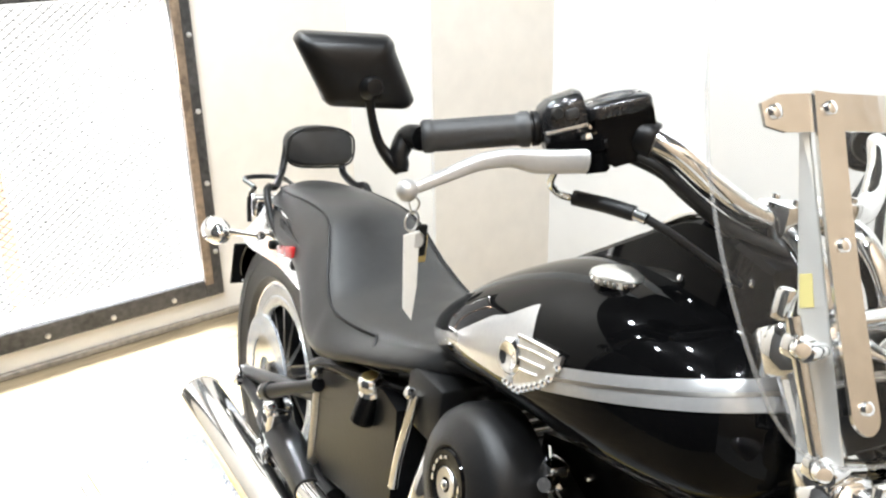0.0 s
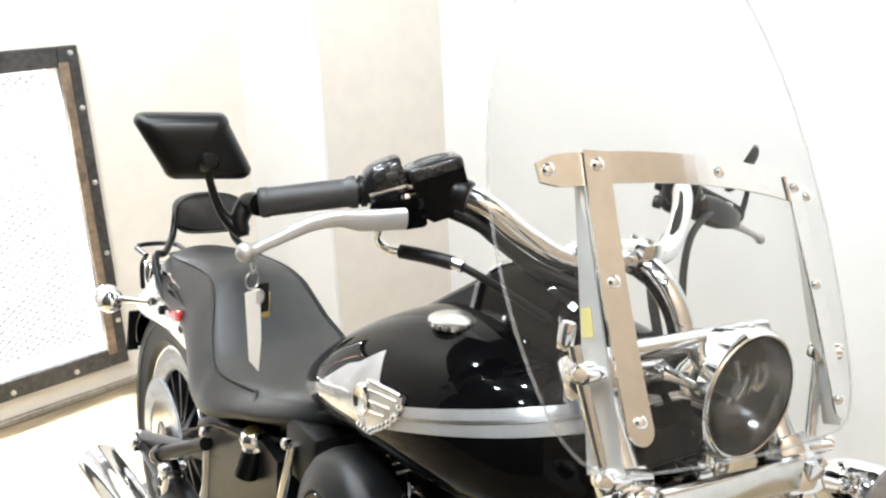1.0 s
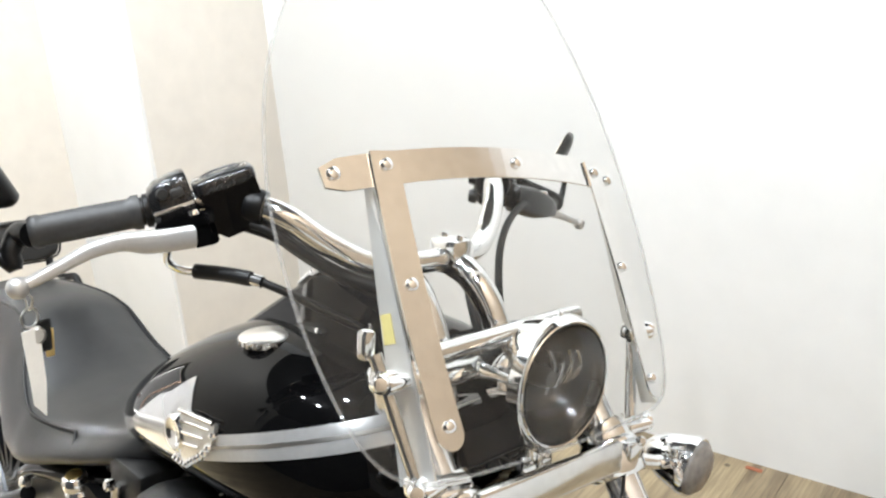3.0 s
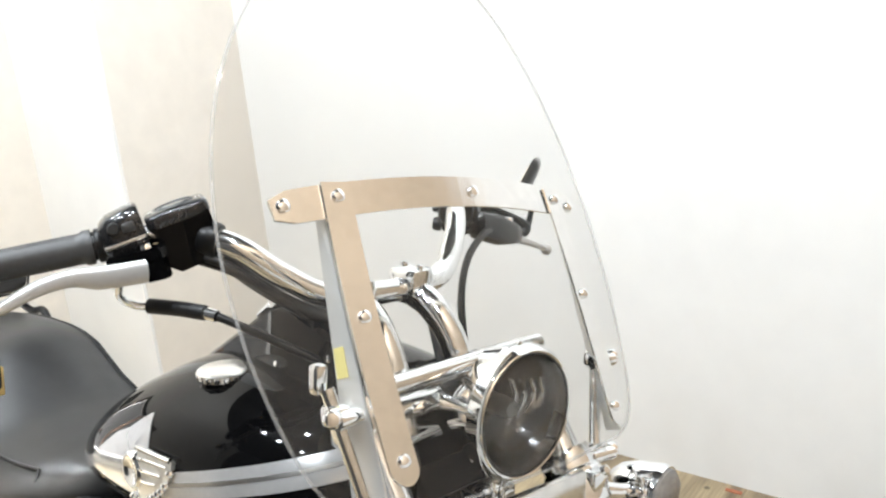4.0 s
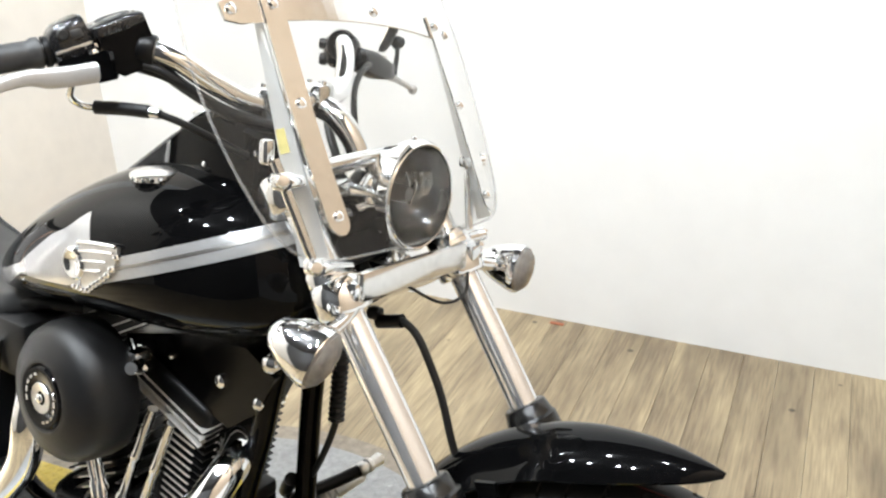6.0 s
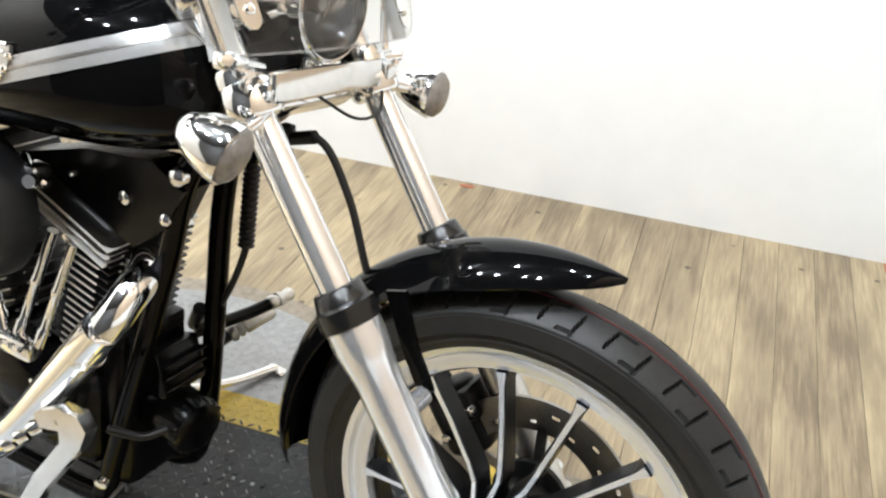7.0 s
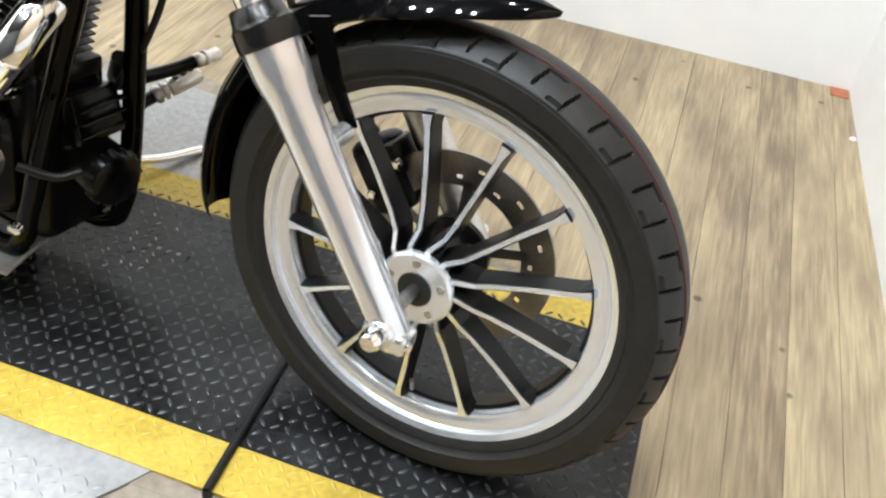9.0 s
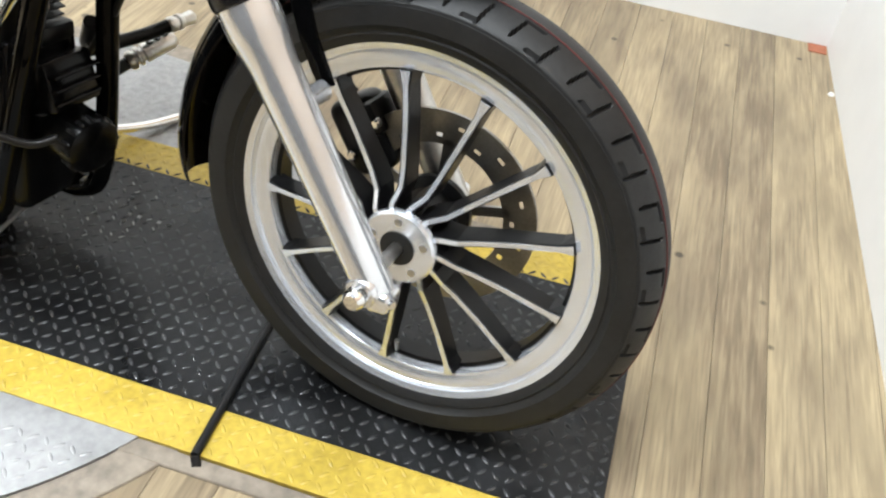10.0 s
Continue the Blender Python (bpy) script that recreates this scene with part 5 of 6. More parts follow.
# ---- fork yokes, lamp bar, signals ----
for along_f, nm in ((0.638, "lower_yoke"), (0.775, "upper_yoke")):
    bm = merge(box(0.050, 0.20, 0.026, 0.008, 3, (-0.034, 0, 0)), *[lathe([(0, 0.022), (0.031, 0.022), (0.034, 0.018), (0.034, -0.018), (0.031, -0.022), (0, -0.022)], 28, Matrix.Translation((0, y + 0.007, 0))) for y in FORK_Y])
    part(nm, bm, CHROME, fork, "chrome fork yoke", Matrix.Translation(on_fork(-0.007, along_f)) @ Matrix.Rotation(-RAKE, 4, "Y") @ Matrix.Rotation(radians(-3.5), 4, "X"))
lb = part("lamp_bar", box(0.012, 0.226, 0.036, 0.004, 2), POLISHED, fork, "flat polished lamp bar across the fork", Matrix.Translation((-0.310, -0.034, 0.880)) @ Matrix.Rotation(radians(-3.8), 4, "X") @ Matrix.Rotation(radians(-3), 4, "Y"))
for y in FORK_Y:
    part("fork_collar", lathe([(0.021, -0.020), (0.029, -0.020), (0.031, -0.015), (0.031, 0.015), (0.029, 0.020), (0.021, 0.020)], 24, aim(on_fork(y, 0.660 - 0.05 * y), FD), closed=True), CHROME, fork, "chrome collar on the fork tube")
    part("collar_block", box(0.030, 0.028, 0.024, 0.005, 2), CHROME, fork, "", Matrix.Translation(on_fork(y, 0.642 - 0.05 * y, 0.026)))
    part("collar_screw", bolt(on_fork(y + 0.006, 0.644 - 0.05 * y, 0.041), (0.8, -0.3, 0.5), 0.006, 0.006), CHROME, fork)
part("steering_cover", box(0.020, 0.150, 0.070, 0.006, 2), SATIN, fork, "black cover between the yokes", Matrix.Translation(on_fork(-0.007, 0.715, -0.03)) @ Matrix.Rotation(-RAKE, 4, "Y"))
part("cross_tube", tube([(-0.402, -0.12, 1.006), (-0.402, 0.106, 1.006)], 0.011, 14, 1), CHROME, fork, "chrome cross tube behind the lamp")


def signal(at, facing, stalk_to, r=0.036):
    m = aim(at, facing)
    s = part("turn_signal", lathe([(0, -0.058), (0.008, -0.057), (0.020, -0.046), (0.030, -0.026), (r, -0.002), (r + 0.001, 0.004), (r, 0.010), (r - 0.003, 0.010), (r - 0.004, 0.002), (0, 0.0)], 32, m), CHROME, bike, "chrome bullet turn signal with a smoked lens")
    part("signal_lens", lathe([(r - 0.003, 0.008), (r - 0.003, 0.013), (r - 0.010, 0.020), (r * 0.4, 0.024), (0, 0.0245), (0, 0.021), (r * 0.4, 0.020), (r - 0.010, 0.016), (r - 0.006, 0.008)], 32, m), SMOKE, s, "smoked round lens")
    part("stalk", tube([m @ Vector((0, 0, -0.022)), Vector(at).lerp(Vector(stalk_to), 0.5), stalk_to], [0.012, 0.008, 0.010], 14, 3), CHROME, s, "chrome stalk")
    return s


signal((-0.300, -0.236, 0.838), (0.88, 0.22, -0.40), on_fork(-0.135, 0.632, 0.012))
signal((-0.296, 0.205, 0.826), (0.97, 0.10, -0.10), on_fork(0.118, 0.622, 0.012))
part("signal_wire", tube([(-0.33, -0.03, 0.855), (-0.305, 0.02, 0.822), (-0.30, 0.07, 0.822), (-0.315, 0.10, 0.848)], 0.0022, 8, 6), SOFT, bike, "thin black wire under the lamp bar")
front_hose = part("front_brake_hose", tube([(-0.390, 0.0, 0.780), (-0.359, 0.0, 0.790), (-0.338, 0.0, 0.784), (-0.321, 0.0, 0.767), (-0.301, 0.0, 0.733), (-0.284, 0.0, 0.697), (-0.255, 0.0, 0.616), (-0.245, 0.04, 0.555), (-0.16, 0.09, 0.45)], 0.0055, 12, 6), SOFT, bike, "black front brake hose")
part("hose_union", merge(tube([(-0.392, 0.0, 0.779), (-0.352, 0.0, 0.790)], 0.0095, 12, 1), box(0.020, 0.018, 0.016, 0.004, 2, (-0.398, 0.0, 0.790))), SATIN, front_hose)
cal = part("front_caliper", merge(box(0.075, 0.060, 0.115, 0.018, 3), box(0.03, 0.07, 0.05, 0.01, 2, (0.03, 0, 0.02))), SATIN, bike, "black front brake caliper", Matrix.Translation((-0.128, 0.085, 0.400)) @ Matrix.Rotation(radians(-35), 4, "Y"))
for dz in (-0.03, 0.03):
    part("caliper_bolt", bolt((-0.118 + dz * 0.5, 0.052, 0.405 + dz), (0, -1, 0), 0.008, 0.008), CHROME, cal)
# ---- frame, engine ----
for y, line in ((-0.098, ((-0.430, 0.80), (-0.474, 0.743), (-0.518, 0.605), (-0.560, 0.480), (-0.602, 0.358), (-0.650, 0.205), (-0.678, 0.13))), (0.052, ((-0.470, 0.80), (-0.530, 0.745), (-0.554, 0.621), (-0.568, 0.455), (-0.583, 0.275), (-0.602, 0.17), (-0.64, 0.118)))):
    part("frame_tube", tube([(line[0][0], y * 0.3, line[0][1])] + [(x, y, z) for x, z in line[1:]] + [(-0.76, y, 0.105), (-1.3, y, 0.105), (-1.42, y, 0.16)], 0.0175, 16, 6), GLOSS, bike, "gloss black frame tube")
neck = part("frame_neck", merge(tube([on_fork(-0.007, 0.69, -0.055), on_fork(-0.007, 0.80, -0.055)], 0.030, 20, 1), box(0.16, 0.05, 0.13, 0.02, 2, (-0.50, -0.02, 0.80))), GLOSS, bike, "black frame neck")
part("neck_bolt", bolt((-0.475, -0.118, 0.735), (0.2, -1, 0.1), 0.013, 0.012), CHROME, neck, "large chrome bolt head")
part("neck_bolt", bolt((-0.500, -0.118, 0.668), (0.2, -1, 0.1), 0.009, 0.008), CHROME, neck)

eng = part("engine", merge(box(0.36, 0.19, 0.19, 0.04, 3, (-0.84, yc(-0.84), 0.27)), lathe([(0, 0.10), (0.09, 0.10), (0.11, 0.085), (0.11, -0.06), (0, -0.06)], 36, aim((-0.80, -0.05, 0.32), (0, -1, 0))), box(0.16, 0.15, 0.30, 0.03, 3, (-0.70, -0.022, 0.285))), DEEP, bike, "black air-cooled twin-cylinder engine")
part("cam_cover", lathe([(0, 0.014), (0.05, 0.014), (0.075, 0.008), (0.082, 0.0), (0.082, -0.01), (0, -0.01)], 40, aim((-0.80, -0.155, 0.33), (0, -1, 0))), GLOSS, eng, "gloss black cam cover")
for k in range(5):
    a = 2 * math.pi * k / 5 + 0.3
    part("cover_bolt", bolt((-0.80 + 0.068 * math.cos(a), -0.168, 0.33 + 0.068 * math.sin(a)), (0, -1, 0), 0.006, 0.005), CHROME, eng)


def cylinder(base, top, w, d, fins, label):
    """A finned barrel between two places."""
    base, top = Vector(base), Vector(top)
    ax = (top - base).normalized()
    side = Vector((0, 1, 0)).cross(ax).normalized()
    m = Matrix.Translation(base) @ Matrix((side, Vector((0, 1, 0)), ax)).transposed().to_4x4()
    L = (top - base).length
    core = part("cylinder", lathe([(0, 0), (d * 0.38, 0), (d * 0.38, L), (0, L)], 28, m), SATIN, eng, label)
    first = None
    for k in range(fins):
        z = L * (k + 0.5) / fins
        if first is None:
            f = box(w, d, 0.0032, 0.0012, 1)
            bmesh.ops.bevel(f, geom=[e for e in f.edges if abs((e.verts[0].co - e.verts[1].co).normalized().z) > 0.9], offset=0.02, segments=3, affect="EDGES")
            first = part("fin", f, SATIN, core, "thin black cooling fin with bright machined edge")
            rim = [(-w / 2 + 0.012, -d / 2 + 0.0060), (-w / 2 + 0.022, -d / 2 - 0.0008), (w / 2 - 0.022, -d / 2 - 0.0008), (w / 2 - 0.006, -d / 2 + 0.0065), (w / 2 + 0.0008, -d / 2 + 0.022)]
            edge = part("fin_edge", loft([[Vector((x * k, y * k, z)) for x, y in rim] for k, z in ((0.96, 0.0012), (1.0, 0.0012), (1.0, -0.0012), (0.96, -0.0012))], closed=False, caps=False), FINEDGE, first, "bright machined fin edge", smooth=False)
            o = first
        else:
            o = new("fin", first.data)
            o.parent = core
            e = new("fin_edge", edge.data)
            e.parent = o
        o.matrix_basis = m @ Matrix.Translation((0, 0, z))
    return core


cylinder((-0.695, -0.045, 0.40), (-0.640, -0.045, 0.600), 0.092, 0.165, 15, "finned front cylinder")
cylinder((-0.855, -0.045, 0.40), (-0.945, -0.045, 0.595), 0.15, 0.165, 12, "finned rear cylinder")
for x, ang in ((-0.672, 24), (-0.960, -24)):
    turn = Matrix.Translation((x, -0.045, 0.632)) @ Matrix.Rotation(radians(ang), 4, "Y")
    rk = part("rocker_box", box(0.165, 0.175, 0.060, 0.016, 3), SATIN, eng, "black rocker box", turn)
    for k in range(3):
        part("rocker_rib", box(0.168, 0.180, 0.0030, 0.0012, 2, (0, 0, -0.031 + 0.0145 * k)), FINEDGE, rk, "bright machined rib", turn)
for a, b in (((-0.738, -0.148, 0.405), (-0.655, -0.132, 0.610)), ((-0.785, -0.148, 0.405), (-0.715, -0.122, 0.600)), ((-0.815, -0.150, 0.405), (-0.860, -0.138, 0.595)), ((-0.830, -0.150, 0.405), (-0.890, -0.138, 0.595))):
    part("pushrod_tube", lathe([(0, 0.0), (0.0105, 0.0), (0.0105, 0.03), (0.0075, 0.034), (0.0075, 0.10), (0.0095, 0.104), (0.0095, 0.112), (0.0080, 0.116), (0.0080, 0.20), (0, 0.20)], 16, aim(a, Vector(b) - Vector(a))), CHROME, eng, "chrome pushrod tube")
part("tappet_block", box(0.075, 0.03, 0.035, 0.008, 2, (-0.775, -0.155, 0.395)), CHROME, eng, "chrome tappet cover")
for k in range(3):
    part("tappet_screw", bolt((-0.755 - 0.02 * k, -0.172, 0.400), (0, -1, 0), 0.005, 0.005), CHROME, eng)
# coil and side cover under the tank
cover = [(-0.770, 0.700), (-0.640, 0.735), (-0.520, 0.745), (-0.468, 0.715), (-0.500, 0.655), (-0.560, 0.612), (-0.640, 0.640), (-0.770, 0.668)]
cc = part("coil_cover", loft([[Vector((x, yy, z)) for x, z in cover] for yy in (-0.122, -0.118, -0.075, -0.070)]), DEEP, eng, "black angular cover below the tank", sharp=20)
for x, z, r in ((-0.568, 0.683, 0.010), (-0.668, 0.692, 0.005), (-0.745, 0.684, 0.006)):
    part("cover_screw", bolt((x, -0.122, z), (0, -1, 0), r, 0.007), CHROME, cc)
part("breather_fitting", merge(box(0.03, 0.03, 0.02, 0.005, 2, (-0.690, -0.165, 0.702)), lathe([(0, 0.02), (0.009, 0.02), (0.011, 0.014), (0.011, -0.01), (0, -0.01)], 12, aim((-0.672, -0.18, 0.694), (0.4, -0.8, 0.3))), tube([(-0.715, -0.16, 0.715), (-0.69, -0.172, 0.706), (-0.66, -0.17, 0.690)], 0.006, 8, 3)), CHROME, eng, "chrome fitting behind the air cleaner")

# air cleaner
AM = aim((-0.770, -0.190, 0.640), (-0.05, -0.99, 0.10))
ac = part("air_cleaner", lathe([(0, 0.070), (0.046, 0.070), (0.050, 0.0735), (0.056, 0.0735), (0.062, 0.071), (0.085, 0.064), (0.097, 0.052), (0.1035, 0.034), (0.105, 0.0), (0.103, -0.012), (0.09, -0.02), (0, -0.02)], 64, AM), WRINKLE, eng, "round black crackle-finish air cleaner cover")
part("insert", lathe([(0, 0.073), (0.022, 0.073), (0.026, 0.0755), (0.044, 0.0755), (0.0465, 0.072)], 48, AM), GLOSS, ac, "gloss black round insert")
part("centre_screw", bolt(AM @ Vector((0, 0, 0.074)), (-0.05, -0.99, 0.10), 0.007, 0.006), CHROME, ac)
part("insert_dish", lathe([(0.010, 0.0748), (0.0215, 0.0765), (0.0225, 0.0748)], 36, AM), CAST, ac, "satin centre ring")
for k in range(11):
    a = radians(-75 + 34 * 0 + k * 19) if k < 6 else radians(110 + (k - 6) * 21)
    part("letter_bar", box(0.004, 0.008, 0.0012, 0.0004, 1), CHROME, ac, "plain raised bar of lettering", AM @ Matrix.Rotation(a, 4, "Z") @ Matrix.Translation((0.0345, 0, 0.0760)))
# exhaust
part("front_header", tube([(-0.610, -0.060, 0.555), (-0.548, -0.120, 0.568), (-0.538, -0.160, 0.552), (-0.556, -0.189, 0.506), (-0.640, -0.194, 0.400), (-0.745, -0.198, 0.274), (-0.84, -0.205, 0.205), (-1.0, -0.215, 0.180), (-1.22, -0.225, 0.180)], 0.0265, 20, 8), CHROME, bike, "chrome front exhaust header with heat shield")
part("heat_shield", tube([(-0.548, -0.194, 0.521), (-0.562, -0.195, 0.503), (-0.640, -0.199, 0.404), (-0.745, -0.203, 0.278), (-0.84, -0.210, 0.208)], 0.0275, 20, 6), CHROME, bike, "chrome heat shield over the header")
part("rear_header", tube([(-0.965, -0.10, 0.60), (-0.930, -0.165, 0.610), (-0.905, -0.205, 0.560), (-0.93, -0.215, 0.46), (-1.03, -0.222, 0.36), (-1.15, -0.228, 0.315), (-1.3, -0.232, 0.300)], 0.0255, 18, 8), CHROME, bike, "chrome rear exhaust header")
for z, x1, y1, nm in ((0.180, -1.945, -0.312, "lower"), (0.300, -1.62, -0.20, "upper")):
    if nm == "lower":
        mf = part("muffler", tube([(-1.20, -0.225, 0.180), (-1.27, -0.236, 0.184), (-1.34, -0.244, 0.188), (-1.60, -0.266, 0.204), (-1.885, -0.290, 0.224)], [0.030, 0.044, 0.050, 0.050, 0.050], 36, 4, False), CHROME, bike, "long chrome muffler with an open end")
        part("muffler_bore", tube([(-1.875, -0.2892, 0.2233), (-1.70, -0.2744, 0.211)], 0.0475, 32, 1, False), DARK, mf, "dark open end")
        part("end_ring", lathe([(0.047 + 0.004 * math.cos(a), 0.004 * math.sin(a)) for a in [k * math.pi / 4 for k in range(8)]], 36, aim((-1.885, -0.290, 0.224), (-0.99, -0.085, 0.07)), closed=True), CHROME, mf)
    else:
        part("muffler", tube([(-1.30, -0.232, 0.300), (-1.40, -0.215, 0.295), (-1.62, -0.20, 0.290)], [0.028, 0.036, 0.036], 24, 4), SATIN, bike, "dark upper muffler")
for x, y, z in ((-0.585, -0.209, 0.472), (-0.79, -0.220, 0.242)):
    part("shield_clamp", lathe([(0.029, -0.006), (0.0305, -0.006), (0.0305, 0.006), (0.029, 0.006)], 24, aim((x, y + 0.016, z), (-0.6, -0.05, -0.78)), closed=True), POLISHED, bike, "bright heat shield clamp")

# brake pedal and right foot control
ped = part("brake_pedal", merge(loft([[Vector((x, yy, z)) for x, z in ((-0.560, 0.395), (-0.545, 0.375), (-0.560, 0.340), (-0.640, 0.235), (-0.675, 0.180), (-0.70, 0.19), (-0.665, 0.25), (-0.600, 0.335), (-0.600, 0.355), (-0.640, 0.345), (-0.650, 0.365), (-0.60, 0.392))] for yy in (-0.236, -0.232, -0.218, -0.214)]), tube([(-0.60, -0.225, 0.37), (-0.68, -0.20, 0.318), (-0.74, -0.18, 0.285)], 0.013, 12, 4)), POLISHED, bike, "polished curved brake pedal", sharp=30)
for k in range(4):
    part("linkage_nut", lathe([(0, 0.010), (0.011, 0.009), (0.013, 0.004), (0.013, -0.008), (0, -0.008)], 10, aim((-0.645 - 0.030 * k, -0.214 - 0.002 * k, 0.345 - 0.026 * k), (-0.5, -0.6, -0.4))), CHROME, ped, "chrome linkage nut")
part("link_rod", tube([(-0.555, -0.19, 0.352), (-0.52, -0.16, 0.335), (-0.50, -0.13, 0.34)], 0.006, 10, 3), SATIN, ped)
# regulator, oil filter
reg = part("regulator", box(0.035, 0.095, 0.080, 0.008, 2), DEEP, bike, "black finned regulator", Matrix.Translation((-0.592, -0.018, 0.360)) @ Matrix.Rotation(radians(-15), 4, "Y"))
for k in range(3):
    part("regulator_fin", box(0.016, 0.090, 0.006, 0.002, 1), DEEP, reg, "", Matrix.Translation((-0.572, -0.018, 0.338 + 0.022 * k)) @ Matrix.Rotation(radians(-15), 4, "Y"))
fil = part("oil_filter", lathe([(0, 0.060), (0.030, 0.060), (0.038, 0.055), (0.040, 0.045), (0.040, -0.04), (0, -0.04)], 32, aim((-0.585, -0.030, 0.285), (0.95, -0.15, -0.1)) @ Matrix.Scale(1.15, 4)), DEEP, bike, "black oil filter with a ribbed end")
for k in range(16):
    a = 2 * math.pi * k / 16
    part("filter_rib", box(0.003, 0.004, 0.016, 0.001, 1), SATIN, fil, "", aim((-0.585, -0.030, 0.285), (0.95, -0.15, -0.1)) @ Matrix.Scale(1.15, 4) @ Matrix.Rotation(a, 4, "Z") @ Matrix.Translation((0.040, 0, 0.046)))
part("drain_plug", bolt((-0.602, -0.165, 0.219), (0.2, -0.9, -0.2), 0.011, 0.010), CHROME, eng)
part("engine_mount", merge(box(0.04, 0.11, 0.03, 0.008, 2, (-0.635, -0.02, 0.42)), tube([(-0.60, 0.05, 0.43), (-0.64, 0.08, 0.38), (-0.66, 0.10, 0.36)], 0.012, 10, 3)), SATIN, bike, "black engine mount")
gaiter = part("clutch_line", tube([(-0.475, 0.055, 0.80), (-0.492, 0.052, 0.72), (-0.500, 0.05, 0.64), (-0.507, 0.05, 0.566), (-0.542, 0.05, 0.479), (-0.585, 0.05, 0.412), (-0.64, 0.05, 0.338), (-0.68, 0.04, 0.30)], 0.0055, 10, 6), SOFT, bike, "black cable down the frame")
part("cable_gaiter", lathe([(0.0105 if k % 2 else 0.0135, 0.0045 * k) for k in range(30)], 14, aim((-0.506, 0.050, 0.572), (0.07, 0.01, 0.97))), SOFT, gaiter, "ribbed rubber gaiter")

# left side: pegs, shifter, side stand
for (a, b, c), lab in ((((-0.69, 0.06, 0.265), (-0.655, 0.13, 0.296), (-0.638, 0.175, 0.315)), "black left peg arm"), (((-0.62, 0.06, 0.375), (-0.575, 0.14, 0.392), (-0.552, 0.172, 0.406)), "black shift arm")):
    part("peg_arm", tube([a, b, c], 0.011, 12, 4), SATIN, bike, lab)
peg = part("foot_peg", lathe([(0, 0.0), (0.013, 0.0), (0.017, 0.005), (0.017, 0.012), (0.012, 0.014), (0.012, 0.017), (0.017, 0.019), (0.017, 0.025), (0.012, 0.027), (0.012, 0.030), (0.017, 0.032), (0.018, 0.085), (0.014, 0.092), (0, 0.092)], 24, aim((-0.640, 0.168, 0.313), (0.037, 0.080, 0.037))), CAST, bike, "ribbed metal foot peg")
for k in range(3):
    part("peg_pad", box(0.010, 0.010, 0.004, 0.001, 1), SOFT, peg, "", Matrix.Translation(Vector((-0.640, 0.168, 0.313)) + Vector((0.037, 0.080, 0.037)).normalized() * (0.045 + 0.015 * k) + Vector((0.004, -0.006, 0.016))))
part("shift_peg", lathe([(0, 0), (0.010, 0), (0.013, 0.004), (0.013, 0.012), (0.009, 0.014), (0.009, 0.018), (0.013, 0.020), (0.013, 0.026), (0.010, 0.030), (0.012, 0.05), (0.006, 0.056), (0, 0.056)], 18, aim((-0.552, 0.168, 0.406), (0.012, 0.080, 0.006))), CAST, bike, "small metal shift peg")

# ---- rear ----
rear = Vector((-1.755, -0.085, 0.322))
RM = aim(rear, (0, -1, 0))
rw = part("rear_wheel", lathe([(0.012, 0.075), (0.045, 0.075), (0.050, 0.07), (0.050, -0.06), (0.012, -0.06)], 32, RM), POLISHED, bike, "polished hub of the rear wheel")
part("tyre", tyre_mesh(0.322, 0.070, 0.215, 240, False), RUBBER, rw, "black rear tyre", Matrix.Translation(rear))
part("rim", lathe([(0.222, 0.052), (0.216, 0.054), (0.205, 0.046), (0.192, 0.030), (0.186, 0.0), (0.192, -0.030), (0.205, -0.046), (0.216, -0.054), (0.222, -0.052), (0.214, 0.0)], 90, RM, closed=True), POLISHED, rw, "silver rear rim")
part("rim_face", lathe([(0.160, 0.040), (0.163, 0.046), (0.182, 0.050), (0.184, 0.046), (0.187, 0.050), (0.212, 0.054), (0.212, 0.050), (0.160, 0.036)], 90, RM, closed=True), MACHINED, rw, "bright machined rim face")
sp = None
for k in range(13):
    if sp is None:
        sp = part("spoke", loft([[(r, y0, -w), (r, y0, w), (r, y0 + 0.04, w * 1.4), (r, y0 + 0.04, -w * 1.4)] for r, y0, w in ((0.040, -0.040, 0.009), (0.10, -0.036, 0.006), (0.192, -0.030, 0.006))]), SATIN, rw, "black spoke with bright face", smooth=False)
        o = sp
    else:
        o = new("spoke", sp.data)
        o.parent = rw
    o.matrix_basis = Matrix.Translation(rear) @ Matrix.Rotation(2 * math.pi * k / 13, 4, "Y")
rd = part("brake_disc", disc_mesh(0.096, 0.146, 0.006, 30), MACHINED, rw, "drilled steel rear brake disc", Matrix.Translation(rear + Vector((0, -0.088, 0))))
part("disc_hub", disc_mesh(0.045, 0.100, 0.005, 10, 60, 3), POLISHED, rd, "", Matrix.Translation(rear + Vector((0, -0.086, 0))))
rc = part("rear_caliper", merge(box(0.055, 0.05, 0.125, 0.012, 3, (0, 0, 0)), box(0.04, 0.058, 0.03, 0.008, 2, (0.0, 0, 0.055)), box(0.04, 0.058, 0.03, 0.008, 2, (0.0, 0, -0.055))), CHROME, bike, "chrome rear brake caliper", Matrix.Translation((-1.555, -0.215, 0.300)) @ Matrix.Rotation(radians(12), 4, "Y"))
# dark blocks paint the shade of slots that are not cut
for dz in (-0.03, 0.0, 0.03):
    part("caliper_slot_shade", box(0.022, 0.004, 0.016, 0.002, 1), DARK, rc, "", Matrix.Translation((-1.555 + 0.2 * dz, -0.241, 0.300 + dz)))
